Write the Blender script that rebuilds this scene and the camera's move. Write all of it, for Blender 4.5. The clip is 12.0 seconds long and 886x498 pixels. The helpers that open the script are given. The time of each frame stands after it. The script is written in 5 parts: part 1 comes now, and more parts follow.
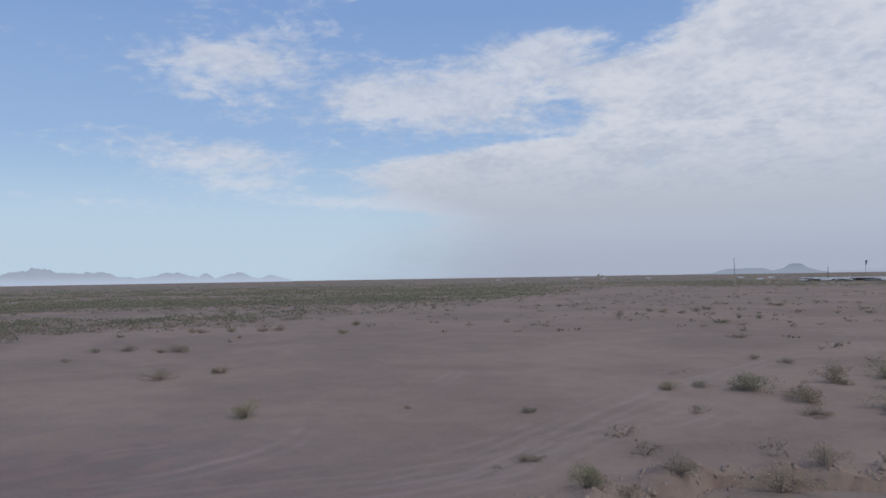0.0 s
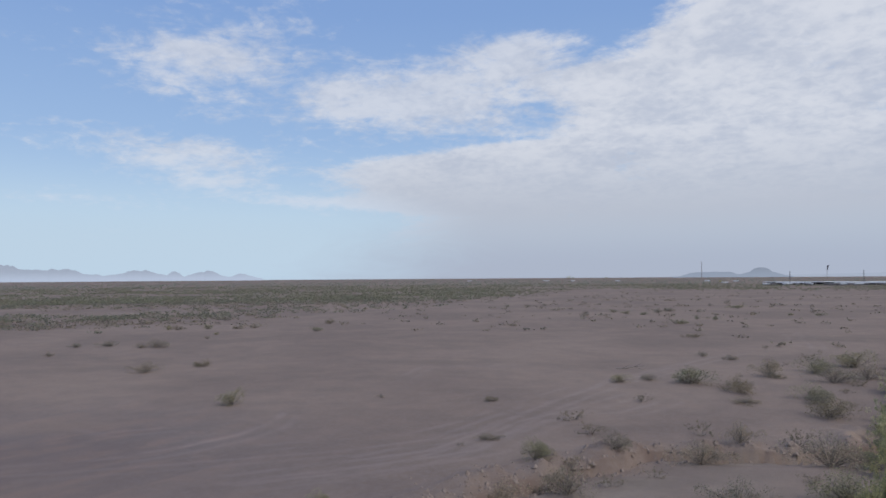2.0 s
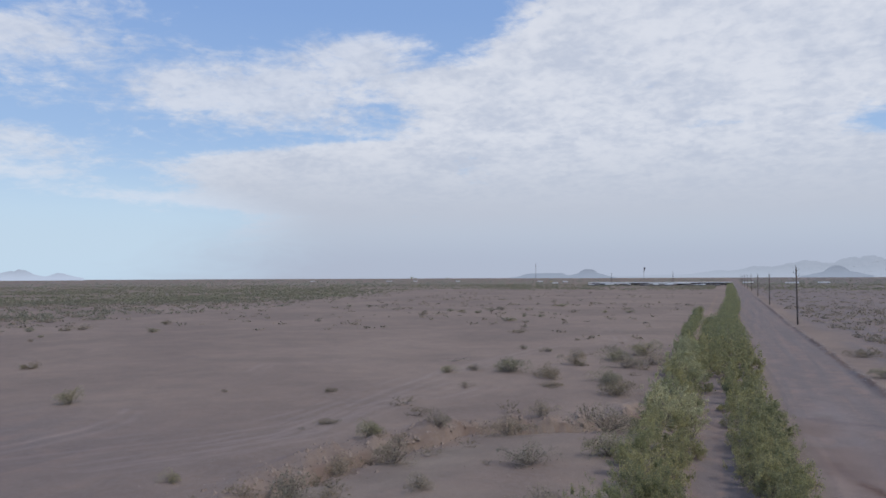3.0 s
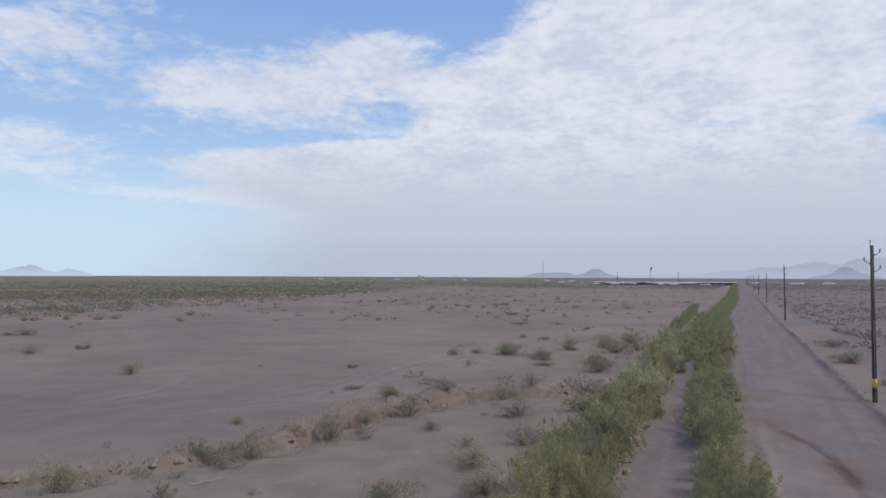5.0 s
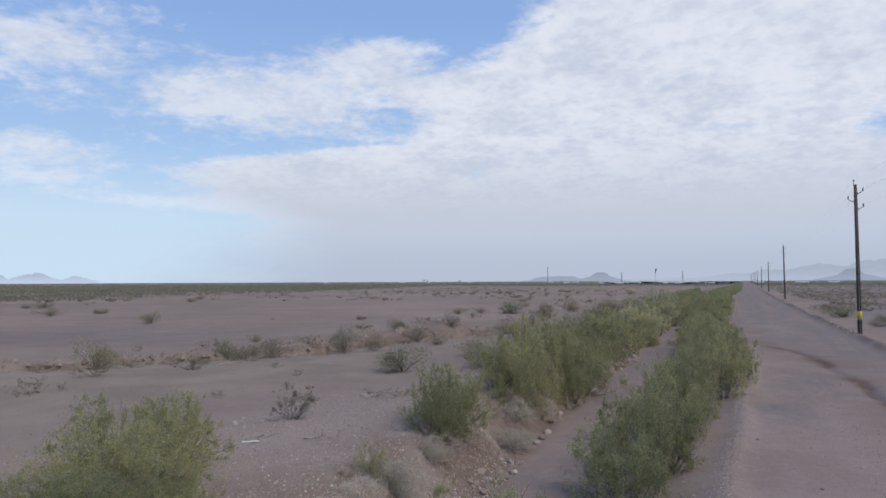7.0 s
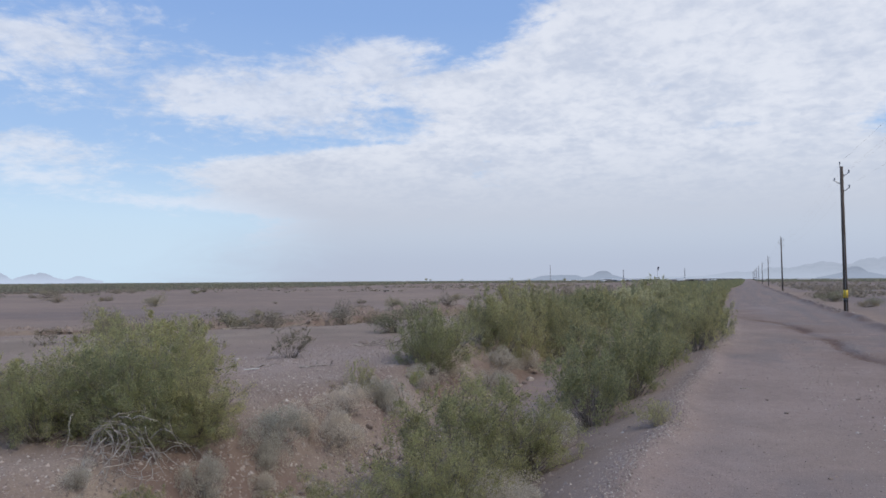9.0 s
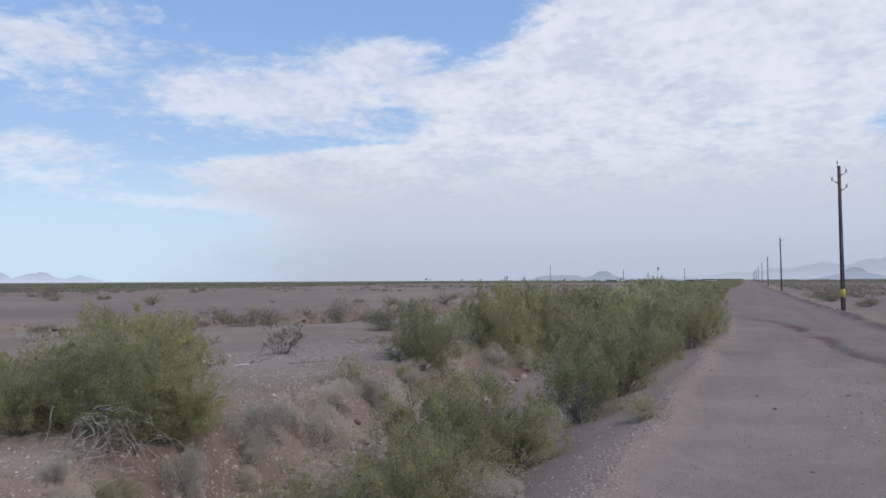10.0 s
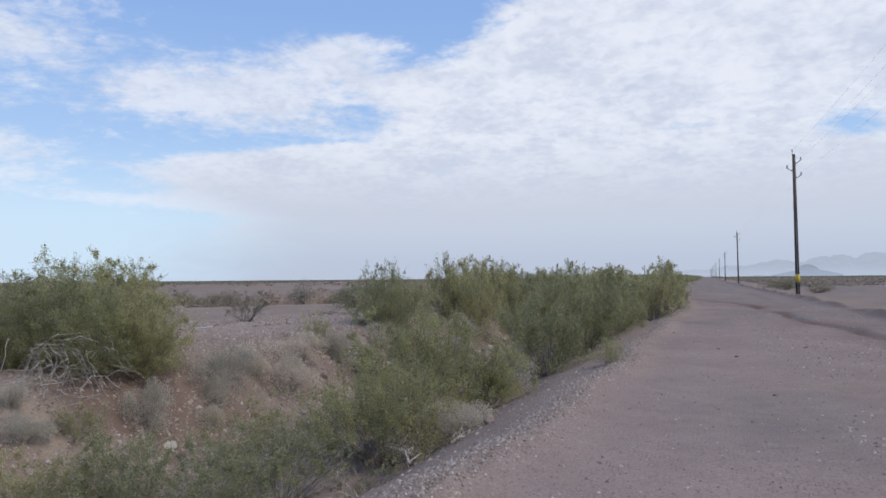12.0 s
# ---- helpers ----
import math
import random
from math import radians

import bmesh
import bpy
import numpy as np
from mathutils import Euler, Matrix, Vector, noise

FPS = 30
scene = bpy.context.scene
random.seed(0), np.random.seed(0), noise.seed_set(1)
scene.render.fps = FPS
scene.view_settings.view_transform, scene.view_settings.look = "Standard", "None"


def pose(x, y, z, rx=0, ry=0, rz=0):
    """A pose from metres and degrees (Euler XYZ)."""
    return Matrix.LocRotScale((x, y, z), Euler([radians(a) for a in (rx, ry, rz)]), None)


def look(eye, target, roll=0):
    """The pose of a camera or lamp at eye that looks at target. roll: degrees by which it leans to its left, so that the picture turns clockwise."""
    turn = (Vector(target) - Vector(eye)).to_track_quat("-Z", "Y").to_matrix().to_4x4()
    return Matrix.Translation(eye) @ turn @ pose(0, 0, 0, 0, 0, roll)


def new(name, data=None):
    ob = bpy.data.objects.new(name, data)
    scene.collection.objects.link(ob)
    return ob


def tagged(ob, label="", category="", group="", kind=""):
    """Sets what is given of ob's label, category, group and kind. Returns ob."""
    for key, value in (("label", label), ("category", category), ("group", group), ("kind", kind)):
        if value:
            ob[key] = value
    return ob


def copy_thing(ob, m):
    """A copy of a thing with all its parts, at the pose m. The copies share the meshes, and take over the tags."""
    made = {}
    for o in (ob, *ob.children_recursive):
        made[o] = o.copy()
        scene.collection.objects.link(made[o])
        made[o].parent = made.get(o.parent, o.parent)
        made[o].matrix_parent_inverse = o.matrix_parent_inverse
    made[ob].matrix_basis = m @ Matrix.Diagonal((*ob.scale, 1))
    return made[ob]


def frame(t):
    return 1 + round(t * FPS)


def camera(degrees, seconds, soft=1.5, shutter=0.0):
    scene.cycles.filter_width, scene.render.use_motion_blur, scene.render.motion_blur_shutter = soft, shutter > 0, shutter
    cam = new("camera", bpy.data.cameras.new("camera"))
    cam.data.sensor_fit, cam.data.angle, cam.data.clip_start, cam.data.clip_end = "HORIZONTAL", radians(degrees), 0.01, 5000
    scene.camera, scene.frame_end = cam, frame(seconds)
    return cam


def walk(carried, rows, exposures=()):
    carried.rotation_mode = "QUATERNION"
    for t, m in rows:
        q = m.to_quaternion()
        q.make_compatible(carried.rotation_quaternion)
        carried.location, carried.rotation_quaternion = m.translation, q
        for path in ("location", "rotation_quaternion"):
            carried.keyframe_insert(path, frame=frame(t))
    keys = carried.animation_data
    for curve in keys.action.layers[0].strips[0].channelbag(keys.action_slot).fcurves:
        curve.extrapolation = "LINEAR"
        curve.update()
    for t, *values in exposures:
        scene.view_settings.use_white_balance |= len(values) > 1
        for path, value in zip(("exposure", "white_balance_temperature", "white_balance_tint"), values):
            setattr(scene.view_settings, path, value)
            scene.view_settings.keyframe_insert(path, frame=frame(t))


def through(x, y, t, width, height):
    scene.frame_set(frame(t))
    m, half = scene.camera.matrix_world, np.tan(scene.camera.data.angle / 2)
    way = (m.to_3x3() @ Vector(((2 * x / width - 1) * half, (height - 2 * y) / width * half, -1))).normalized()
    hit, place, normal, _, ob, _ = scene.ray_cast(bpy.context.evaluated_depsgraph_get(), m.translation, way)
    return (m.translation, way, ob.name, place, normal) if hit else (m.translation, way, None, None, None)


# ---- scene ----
cam = camera(63.8, 12.0, soft=1.6)
PATH = [
    (0, (-10.944, 18.662, 9.67), (-12.137, 20.266, 9.7491), -0.96),
    (0.1, (-10.963, 18.588, 9.672), (-12.070, 20.254, 9.7509), -0.98),
    (0.2, (-10.982, 18.514, 9.674), (-12.087, 20.181, 9.7537), -1.00),
    (0.3, (-11.0, 18.441, 9.676), (-12.106, 20.107, 9.7556), -0.91),
    (0.5, (-11.038, 18.293, 9.68), (-12.145, 19.957, 9.7602), -0.94),
    (1, (-10.221, 17.458, 9.709), (-11.336, 19.116, 9.7880), -0.87),
    (1.5, (-9.148, 16.236, 9.677), (-10.271, 17.889, 9.7579), -0.62),
    (2, (-8.069, 14.792, 9.667), (-9.198, 16.441, 9.7469), -0.39),
    (2.2, (-7.531, 14.074, 9.655), (-8.664, 15.722, 9.7348), -0.36),
    (2.3, (-7.262, 13.714, 9.649), (-8.380, 15.373, 9.7278), -0.34),
    (2.4, (-6.993, 13.355, 9.643), (-8.051, 15.053, 9.7218), -0.32),
    (2.5, (-6.724, 12.996, 9.637), (-7.686, 14.748, 9.7157), -0.31),
    (2.6, (-6.447, 12.517, 9.640), (-7.322, 14.316, 9.7191), -0.27),
    (2.7, (-6.170, 12.039, 9.644), (-6.938, 13.885, 9.7226), -0.24),
    (2.8, (-5.892, 11.560, 9.647), (-6.637, 13.416, 9.7260), -0.31),
    (3, (-5.338, 10.603, 9.654), (-6.083, 12.457, 9.7328), -0.24),
    (5, (-2.026, 2.403, 9.026), (-2.791, 4.25, 9.1012), 0.22),
    (5.5, (-1.95, 1.219, 7.731), (-2.718, 3.064, 7.8082), -0.00),
    (6, (-1.564, 0.666, 6.525), (-2.335, 2.51, 6.6052), -0.23),
    (6.5, (-1.214, 0.458, 5.289), (-1.988, 2.3, 5.3718), -0.06),
    (7, (-1.034, 0.001, 4.116), (-1.81, 1.842, 4.2066), -0.24),
    (7.2, (-0.826, -0.325, 3.723), (-1.608, 1.513, 3.8110), -0.30),
    (8.8, (-0.186, -1.197, 2.682), (-0.976, 0.638, 2.7745), -0.38),
    (9, (-0.05, -1.161, 2.655), (-0.833, 0.678, 2.7435), -0.38),
    (9.5, (0.161, -1.062, 2.592), (-0.624, 0.775, 2.6805), -0.18),
    (10, (0.153, -1.041, 2.552), (-0.63, 0.797, 2.6405), -0.28),
    (10.2, (0.13, -1.027, 2.539), (-0.634, 0.819, 2.6265), -0.28),
    (10.5, (0.097, -1.007, 2.52), (-0.667, 0.839, 2.6065), -0.38),
    (11, (0.084, -0.986, 2.23), (-0.681, 0.861, 2.3145), -0.38),
    (11.5, (0.05, -0.972, 1.817), (-0.68, 0.888, 1.9005), -0.48),
    (12, (0.045, -0.986, 1.616), (-0.643, 0.89, 1.6995), -0.48),
]
walk(cam, [(t, look(eye, target, roll)) for t, eye, target, roll in PATH], [(0, -0.06), (2.5, 0.05), (5.5, 0.2), (9.5, 0.22), (12, 0.3)])

# ---- daylight ----
SUN_AZ, SUN_EL = 108.0, 50.0          # degrees clockwise from +Y, and above the horizon


class Nodes:
    """Short-hand for wiring a node tree."""

    def __init__(self, tree):
        self.tree = tree

    def add(self, kind):
        return self.tree.nodes.new(kind)

    def put(self, socket, value):
        if isinstance(value, (int, float)):
            socket.default_value = value
        elif isinstance(value, tuple):
            size = len(socket.default_value)
            socket.default_value = (*value, 1.0)[:size] if len(value) < size else value[:size]
        else:
            self.tree.links.new(value, socket)

    def math(self, op, a, b=0.0, c=None, clamp=False):
        node = self.add("ShaderNodeMath")
        node.operation, node.use_clamp = op, clamp
        self.put(node.inputs[0], a)
        self.put(node.inputs[1], b)
        if c is not None:
            self.put(node.inputs[2], c)
        return node.outputs[0]

    def mix(self, f, a, b, blend="MIX"):
        node = self.add("ShaderNodeMix")
        node.data_type, node.blend_type = "RGBA", blend
        self.put(node.inputs[0], f)
        self.put(node.inputs[6], a)
        self.put(node.inputs[7], b)
        return node.outputs[2]

    def step(self, x, lo, hi, to_lo=0.0, to_hi=1.0):
        node = self.add("ShaderNodeMapRange")
        node.interpolation_type = "SMOOTHSTEP"
        for k, v in enumerate((x, lo, hi, to_lo, to_hi)):
            self.put(node.inputs[k], v)
        return node.outputs[0]

    def noise(self, vector, scale, detail=4.0, rough=0.55, distort=0.0):
        node = self.add("ShaderNodeTexNoise")
        self.put(node.inputs["Vector"], vector)
        self.put(node.inputs["Scale"], scale)
        self.put(node.inputs["Detail"], detail)
        self.put(node.inputs["Roughness"], rough)
        self.put(node.inputs["Distortion"], distort)
        return node.outputs[0]

    def xyz(self, x, y, z):
        node = self.add("ShaderNodeCombineXYZ")
        for k, v in enumerate((x, y, z)):
            self.put(node.inputs[k], v)
        return node.outputs[0]

    def ramp(self, f, stops):
        node = self.add("ShaderNodeValToRGB")
        ramp = node.color_ramp
        while len(ramp.elements) < len(stops):
            ramp.elements.new(0.5)
        for e, (p, v) in zip(ramp.elements, stops):
            e.position, e.color = p, (v, v, v, 1) if isinstance(v, float) else (*v, 1)
        self.put(node.inputs[0], f)
        return node.outputs[0]


world = bpy.data.worlds.new("sky")
scene.world = world
world.use_nodes = True
world.node_tree.nodes.clear()
w = Nodes(world.node_tree)
coord = w.add("ShaderNodeTexCoord").outputs["Generated"]
sky = w.add("ShaderNodeTexSky")
sky.sky_type, sky.sun_disc, sky.sun_elevation, sky.sun_rotation = "NISHITA", False, radians(SUN_EL), radians(SUN_AZ)
sky.altitude, sky.air_density, sky.dust_density, sky.ozone_density = 200.0, 1.0, 1.6, 1.4
split = w.add("ShaderNodeSeparateXYZ")
w.put(split.inputs[0], coord)
sx, sy, sz = split.outputs
deg = 180 / math.pi
az = w.math("MULTIPLY", w.math("ARCTAN2", sx, sy), deg)
el = w.math("MULTIPLY", w.math("ARCSINE", sz), deg)

# cloud texture, laid on a high flat sheet so that it flattens towards the horizon
over = w.math("ADD", w.math("MAXIMUM", sz, 0.0), 0.26)
sheet = w.xyz(w.math("DIVIDE", sx, over), w.math("DIVIDE", sy, over), 0.0)
flat = w.xyz(w.math("MULTIPLY", az, 0.045), w.math("MULTIPLY", el, 0.17), 0.7)
billow = w.noise(sheet, 4.2, 9.0, 0.60, 0.35)
fine = w.noise(sheet, 19.0, 6.0, 0.62, 0.3)
wisp = w.noise(flat, 2.6, 9.0, 0.66, 0.8)
lumps = w.noise(sheet, 7.5, 5.0, 0.55, 0.3)


def patch(a, e, wide, high, amount, lean=0.0):
    """A soft bank of cloud (or a gap, when negative) round one direction."""
    da = w.math("DIVIDE", w.math("SUBTRACT", az, a), wide)
    de = w.math("DIVIDE", w.math("SUBTRACT", w.math("SUBTRACT", el, e), w.math("MULTIPLY", w.math("SUBTRACT", az, a), lean)), high)
    r2 = w.math("ADD", w.math("MULTIPLY", da, da), w.math("MULTIPLY", de, de))
    return w.math("MULTIPLY", w.math("EXPONENT", w.math("MULTIPLY", r2, -1.0)), amount)


# edge of the great cloud sheet: its azimuth at each height
edge = w.math("SUBTRACT", w.math("MULTIPLY", w.ramp(w.math("DIVIDE", el, 40.0, clamp=True), [
    (0.0, 0.30), (0.12, 0.338), (0.15, 0.31), (0.18, 0.276), (0.225, 0.292), (0.255, 0.37), (0.275, 0.45), (0.40, 0.465), (0.43, 0.50), (0.525, 0.55), (1.0, 0.70)]), 100.0), 70.0)
past = w.math("SUBTRACT", az, edge)
cover = w.math("MULTIPLY", w.step(past, -5.0, 5.0), w.step(az, 175.0, 120.0))
banks = [patch(-34.5, 13.8, 10.0, 2.7, 0.88, -0.05), patch(-43.0, 14.2, 4.0, 2.0, 0.25), patch(-26.5, 15.8, 4.0, 1.2, 0.35), patch(-52.0, 16.4, 7.5, 3.4, 0.62, 0.05),
         patch(-54.0, 9.4, 6.5, 1.6, 0.60, -0.05), patch(-52.0, 7.4, 6.0, 0.6, 0.45), patch(-41.0, 5.9, 8.0, 0.55, 0.95, -0.035), patch(-29.0, 17.8, 5.0, 1.4, 0.62, 0.08),
         patch(-26.6, 13.2, 3.4, 1.7, -0.16, 0.1), patch(-27.5, 16.4, 4.5, 1.6, 0.25), patch(10.0, 10.6, 3.0, 1.1, -0.95), patch(-0.5, 11.4, 2.4, 0.4, -0.50),
         patch(-62.0, 5.8, 6.0, 0.7, 0.28), patch(-56.0, 22.0, 9.0, 2.0, 0.22), patch(-38.0, 9.4, 9.0, 0.7, 0.22, 0.03), patch(-19.0, 18.8, 2.2, 1.6, -0.25, 0.2), patch(-23.5, 21.0, 6.0, 1.6, -0.35)]
total = w.math("MULTIPLY", cover, 1.05)
for bank in banks:
    total = w.math("ADD", total, bank)
rough = w.math("ADD", w.math("MULTIPLY", w.math("SUBTRACT", billow, 0.5), 0.9), w.math("MULTIPLY", w.math("SUBTRACT", wisp, 0.5), 1.35))
rough = w.math("ADD", rough, w.math("MULTIPLY", w.math("SUBTRACT", fine, 0.5), 1.0))
cloud = w.step(w.math("ADD", total, rough), 0.12, 0.82)
cloud = w.math("MULTIPLY", cloud, w.step(el, 1.0, 5.5))

ripple = w.noise(sheet, 30.0, 4.0, 0.55, 0.4)
shade = w.math("ADD", w.math("ADD", w.math("MULTIPLY", lumps, 0.30), w.math("MULTIPLY", billow, 0.42)), w.math("MULTIPLY", ripple, 0.28))
lit = w.mix(w.step(shade, 0.35, 0.61), (0.500, 0.545, 0.65), (0.672, 0.697, 0.765))
grey_side = w.mix(w.step(past, -6.0, 6.0), (0.60, 0.68, 0.80), (0.47, 0.51, 0.60))
low = w.mix(w.step(el, 12.0, 4.0), lit, grey_side)
clear = w.ramp(w.math("DIVIDE", el, 60.0, clamp=True), [(0.0, (0.48, 0.61, 0.74)), (0.08, (0.47, 0.63, 0.80)), (0.18, (0.325, 0.485, 0.745)), (0.34, (0.235, 0.385, 0.70)), (1.0, (0.13, 0.26, 0.58))])
blue = w.mix(0.8, w.mix(1.0, sky.outputs[0], (0.11, 0.11, 0.12), "MULTIPLY"), clear)
left_haze, right_haze = (0.505, 0.64, 0.775), (0.405, 0.455, 0.57)
dusty = w.step(w.math("ADD", past, w.math("MULTIPLY", w.math("SUBTRACT", wisp, 0.5), 12.0)), -9.0, 9.0)
haze = w.mix(w.math("MULTIPLY", dusty, w.step(az, 175.0, 120.0)), left_haze, right_haze)
air = w.mix(w.step(el, 9.0, 0.5, 0.0, 0.95), blue, haze)
thick = w.step(past, -14.0, 3.0, 0.80, 0.93)
seen = w.mix(w.math("MULTIPLY", cloud, thick), air, low)
back = w.add("ShaderNodeBackground")
w.put(back.inputs[0], seen)
back.inputs[1].default_value = 1.0
w.put(w.add("ShaderNodeOutputWorld").inputs[0], back.outputs[0])

sun = new("sun", bpy.data.lights.new("sun", "SUN"))
sun.data.energy, sun.data.angle, sun.data.color = 1.5, radians(10), (1.0, 0.95, 0.88)
toward = Vector((math.sin(radians(SUN_AZ)) * math.cos(radians(SUN_EL)), math.cos(radians(SUN_AZ)) * math.cos(radians(SUN_EL)), math.sin(radians(SUN_EL))))
sun.matrix_world = look(toward * 100, (0, 0, 0))

# ---- materials ----
def material(name, build, rough=0.9, bump=0.0, spec=0.25, metal=0.0):
    """A principled material; build(n) gives its colour and, where wanted, the height for its relief."""
    mat = bpy.data.materials.new(name)
    mat.use_nodes = True
    mat.node_tree.nodes.clear()
    n = Nodes(mat.node_tree)
    made = build(n)
    colour, relief = made if isinstance(made, tuple) and not isinstance(made[0], float) else (made, None)
    shader = n.add("ShaderNodeBsdfPrincipled")
    n.put(shader.inputs["Base Color"], colour)
    n.put(shader.inputs["Roughness"], rough)
    n.put(shader.inputs["Metallic"], metal)
    n.put(shader.inputs["Specular IOR Level"], spec)
    if relief is not None:
        node = n.add("ShaderNodeBump")
        node.inputs["Distance"].default_value = bump
        n.put(node.inputs["Height"], relief)
        n.put(shader.inputs["Normal"], node.outputs[0])
    n.put(n.add("ShaderNodeOutputMaterial").inputs[0], shader.outputs[0])
    return mat


def place(n):
    return n.add("ShaderNodeNewGeometry").outputs["Position"]


def own(n):
    return n.add("ShaderNodeTexCoord").outputs["Object"]


def soil_look(n):
    pos = place(n)
    zones = n.add("ShaderNodeAttribute")
    zones.attribute_name = "soil"
    parts = n.add("ShaderNodeSeparateColor")
    n.put(parts.inputs[0], zones.outputs["Color"])
    gravel, tan, track = parts.outputs[0], parts.outputs[1], parts.outputs[2]
    wide = n.noise(pos, 0.035, 4.0, 0.6, 0.6)
    mid = n.noise(pos, 0.32, 6.0, 0.62, 0.3)
    small = n.noise(pos, 3.2, 6.0, 0.65)
    grain = n.noise(pos, 38.0, 3.0, 0.7)
    sand = n.mix(n.step(wide, 0.36, 0.64), (0.199, 0.150, 0.126), (0.252, 0.191, 0.157))
    sand = n.mix(n.step(mid, 0.30, 0.72), n.mix(1.0, sand, (0.92, 0.92, 0.93), "MULTIPLY"), n.mix(1.0, sand, (1.08, 1.07, 1.05), "MULTIPLY"))
    stone = n.mix(n.step(mid, 0.35, 0.68), (0.172, 0.141, 0.135), (0.203, 0.164, 0.155))
    bank = n.mix(n.step(mid, 0.30, 0.70), (0.192, 0.151, 0.121), (0.272, 0.220, 0.178))
    bank = n.mix(n.step(small, 0.45, 0.75, 0.0, 0.6), bank, (0.165, 0.113, 0.090))
    bank = n.mix(gravel, bank, n.mix(n.step(mid, 0.30, 0.70), (0.225, 0.172, 0.154), (0.285, 0.220, 0.196)))
    cells = n.add("ShaderNodeTexVoronoi")
    n.put(cells.inputs["Vector"], pos)
    cells.inputs["Scale"].default_value = 26.0
    cells.inputs["Randomness"].default_value = 1.0
    tone = n.add("ShaderNodeSeparateColor")
    n.put(tone.inputs[0], cells.outputs["Color"])
    chip = n.math("MULTIPLY", n.step(cells.outputs["Distance"], 0.42, 0.18), n.step(tone.outputs[0], 0.45, 0.75))
    pink = n.noise(pos, 0.55, 5.0, 0.6, 0.4)
    along = n.add("ShaderNodeVectorMath")
    along.operation = "MULTIPLY"
    n.put(along.inputs[0], pos)
    along.inputs[1].default_value = (1.0, 0.035, 1.0)
    lanes = n.noise(along.outputs[0], 0.75, 5.0, 0.62, 0.5)
    stone = n.mix(n.step(lanes, 0.50, 0.36, 0.0, 0.75), stone, (0.164, 0.140, 0.140))
    stone = n.mix(n.step(n.math("ADD", n.math("MULTIPLY", pink, 0.5), n.math("MULTIPLY", lanes, 0.5)), 0.48, 0.62, 0.0, 0.75), stone, (0.258, 0.186, 0.158))
    stone = n.mix(n.math("MULTIPLY", chip, 0.72), stone, n.mix(tone.outputs[1], (0.185, 0.157, 0.148), (0.39, 0.35, 0.33)))
    ground = n.mix(gravel, sand, stone)
    ground = n.mix(n.math("MULTIPLY", tan, n.step(small, 0.15, 0.6, 0.55, 1.0)), ground, bank)
    ground = n.mix(n.math("MULTIPLY", track, 0.42), ground, (0.335, 0.278, 0.262))
    ground = n.mix(n.step(small, 0.38, 0.70, 0.0, 0.20), ground, (0.30, 0.26, 0.25))
    ground = n.mix(1.0, ground, n.mix(n.step(grain, 0.3, 0.7), (0.84, 0.84, 0.84), (1.13, 1.13, 1.13)), "MULTIPLY")
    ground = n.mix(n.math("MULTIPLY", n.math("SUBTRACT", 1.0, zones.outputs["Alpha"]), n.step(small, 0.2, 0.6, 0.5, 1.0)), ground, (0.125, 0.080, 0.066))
    relief = n.math("ADD", n.math("ADD", n.math("MULTIPLY", grain, 0.35), small), n.math("MULTIPLY", chip, gravel))
    return ground, relief


def leaf_material(name, dark, light, tip, through=0.3):
    """Small leaves: colour varies leaf by leaf and bush by bush; light shines through a little."""
    mat = bpy.data.materials.new(name)
    mat.use_nodes = True
    mat.node_tree.nodes.clear()
    n = Nodes(mat.node_tree)
    each = n.add("ShaderNodeNewGeometry").outputs["Random Per Island"]
    whole = n.add("ShaderNodeObjectInfo").outputs["Random"]
    clumps = n.math("ADD", n.math("MULTIPLY", n.noise(place(n), 9.0, 2.0, 0.6), 0.55), n.math("MULTIPLY", n.noise(place(n), 1.3, 2.0, 0.6), 0.45))
    colour = n.mix(n.step(n.math("ADD", n.math("MULTIPLY", each, 0.22), n.math("MULTIPLY", clumps, 0.78)), 0.36, 0.60), dark, light)
    colour = n.mix(n.step(each, 0.90, 0.98, 0.0, 0.7), colour, tip)
    colour = n.mix(1.0, colour, n.mix(whole, (0.78, 0.82, 0.80), (1.20, 1.14, 1.08)), "MULTIPLY")
    face = n.add("ShaderNodeBsdfPrincipled")
    n.put(face.inputs["Base Color"], colour)
    face.inputs["Roughness"].default_value = 0.62
    face.inputs["Specular IOR Level"].default_value = 0.25
    glow = n.add("ShaderNodeBsdfTranslucent")
    n.put(glow.inputs[0], colour)
    both = n.add("ShaderNodeMixShader")
    both.inputs[0].default_value = through
    n.put(both.inputs[1], face.outputs[0])
    n.put(both.inputs[2], glow.outputs[0])
    n.put(n.add("ShaderNodeOutputMaterial").inputs[0], both.outputs[0])
    return mat


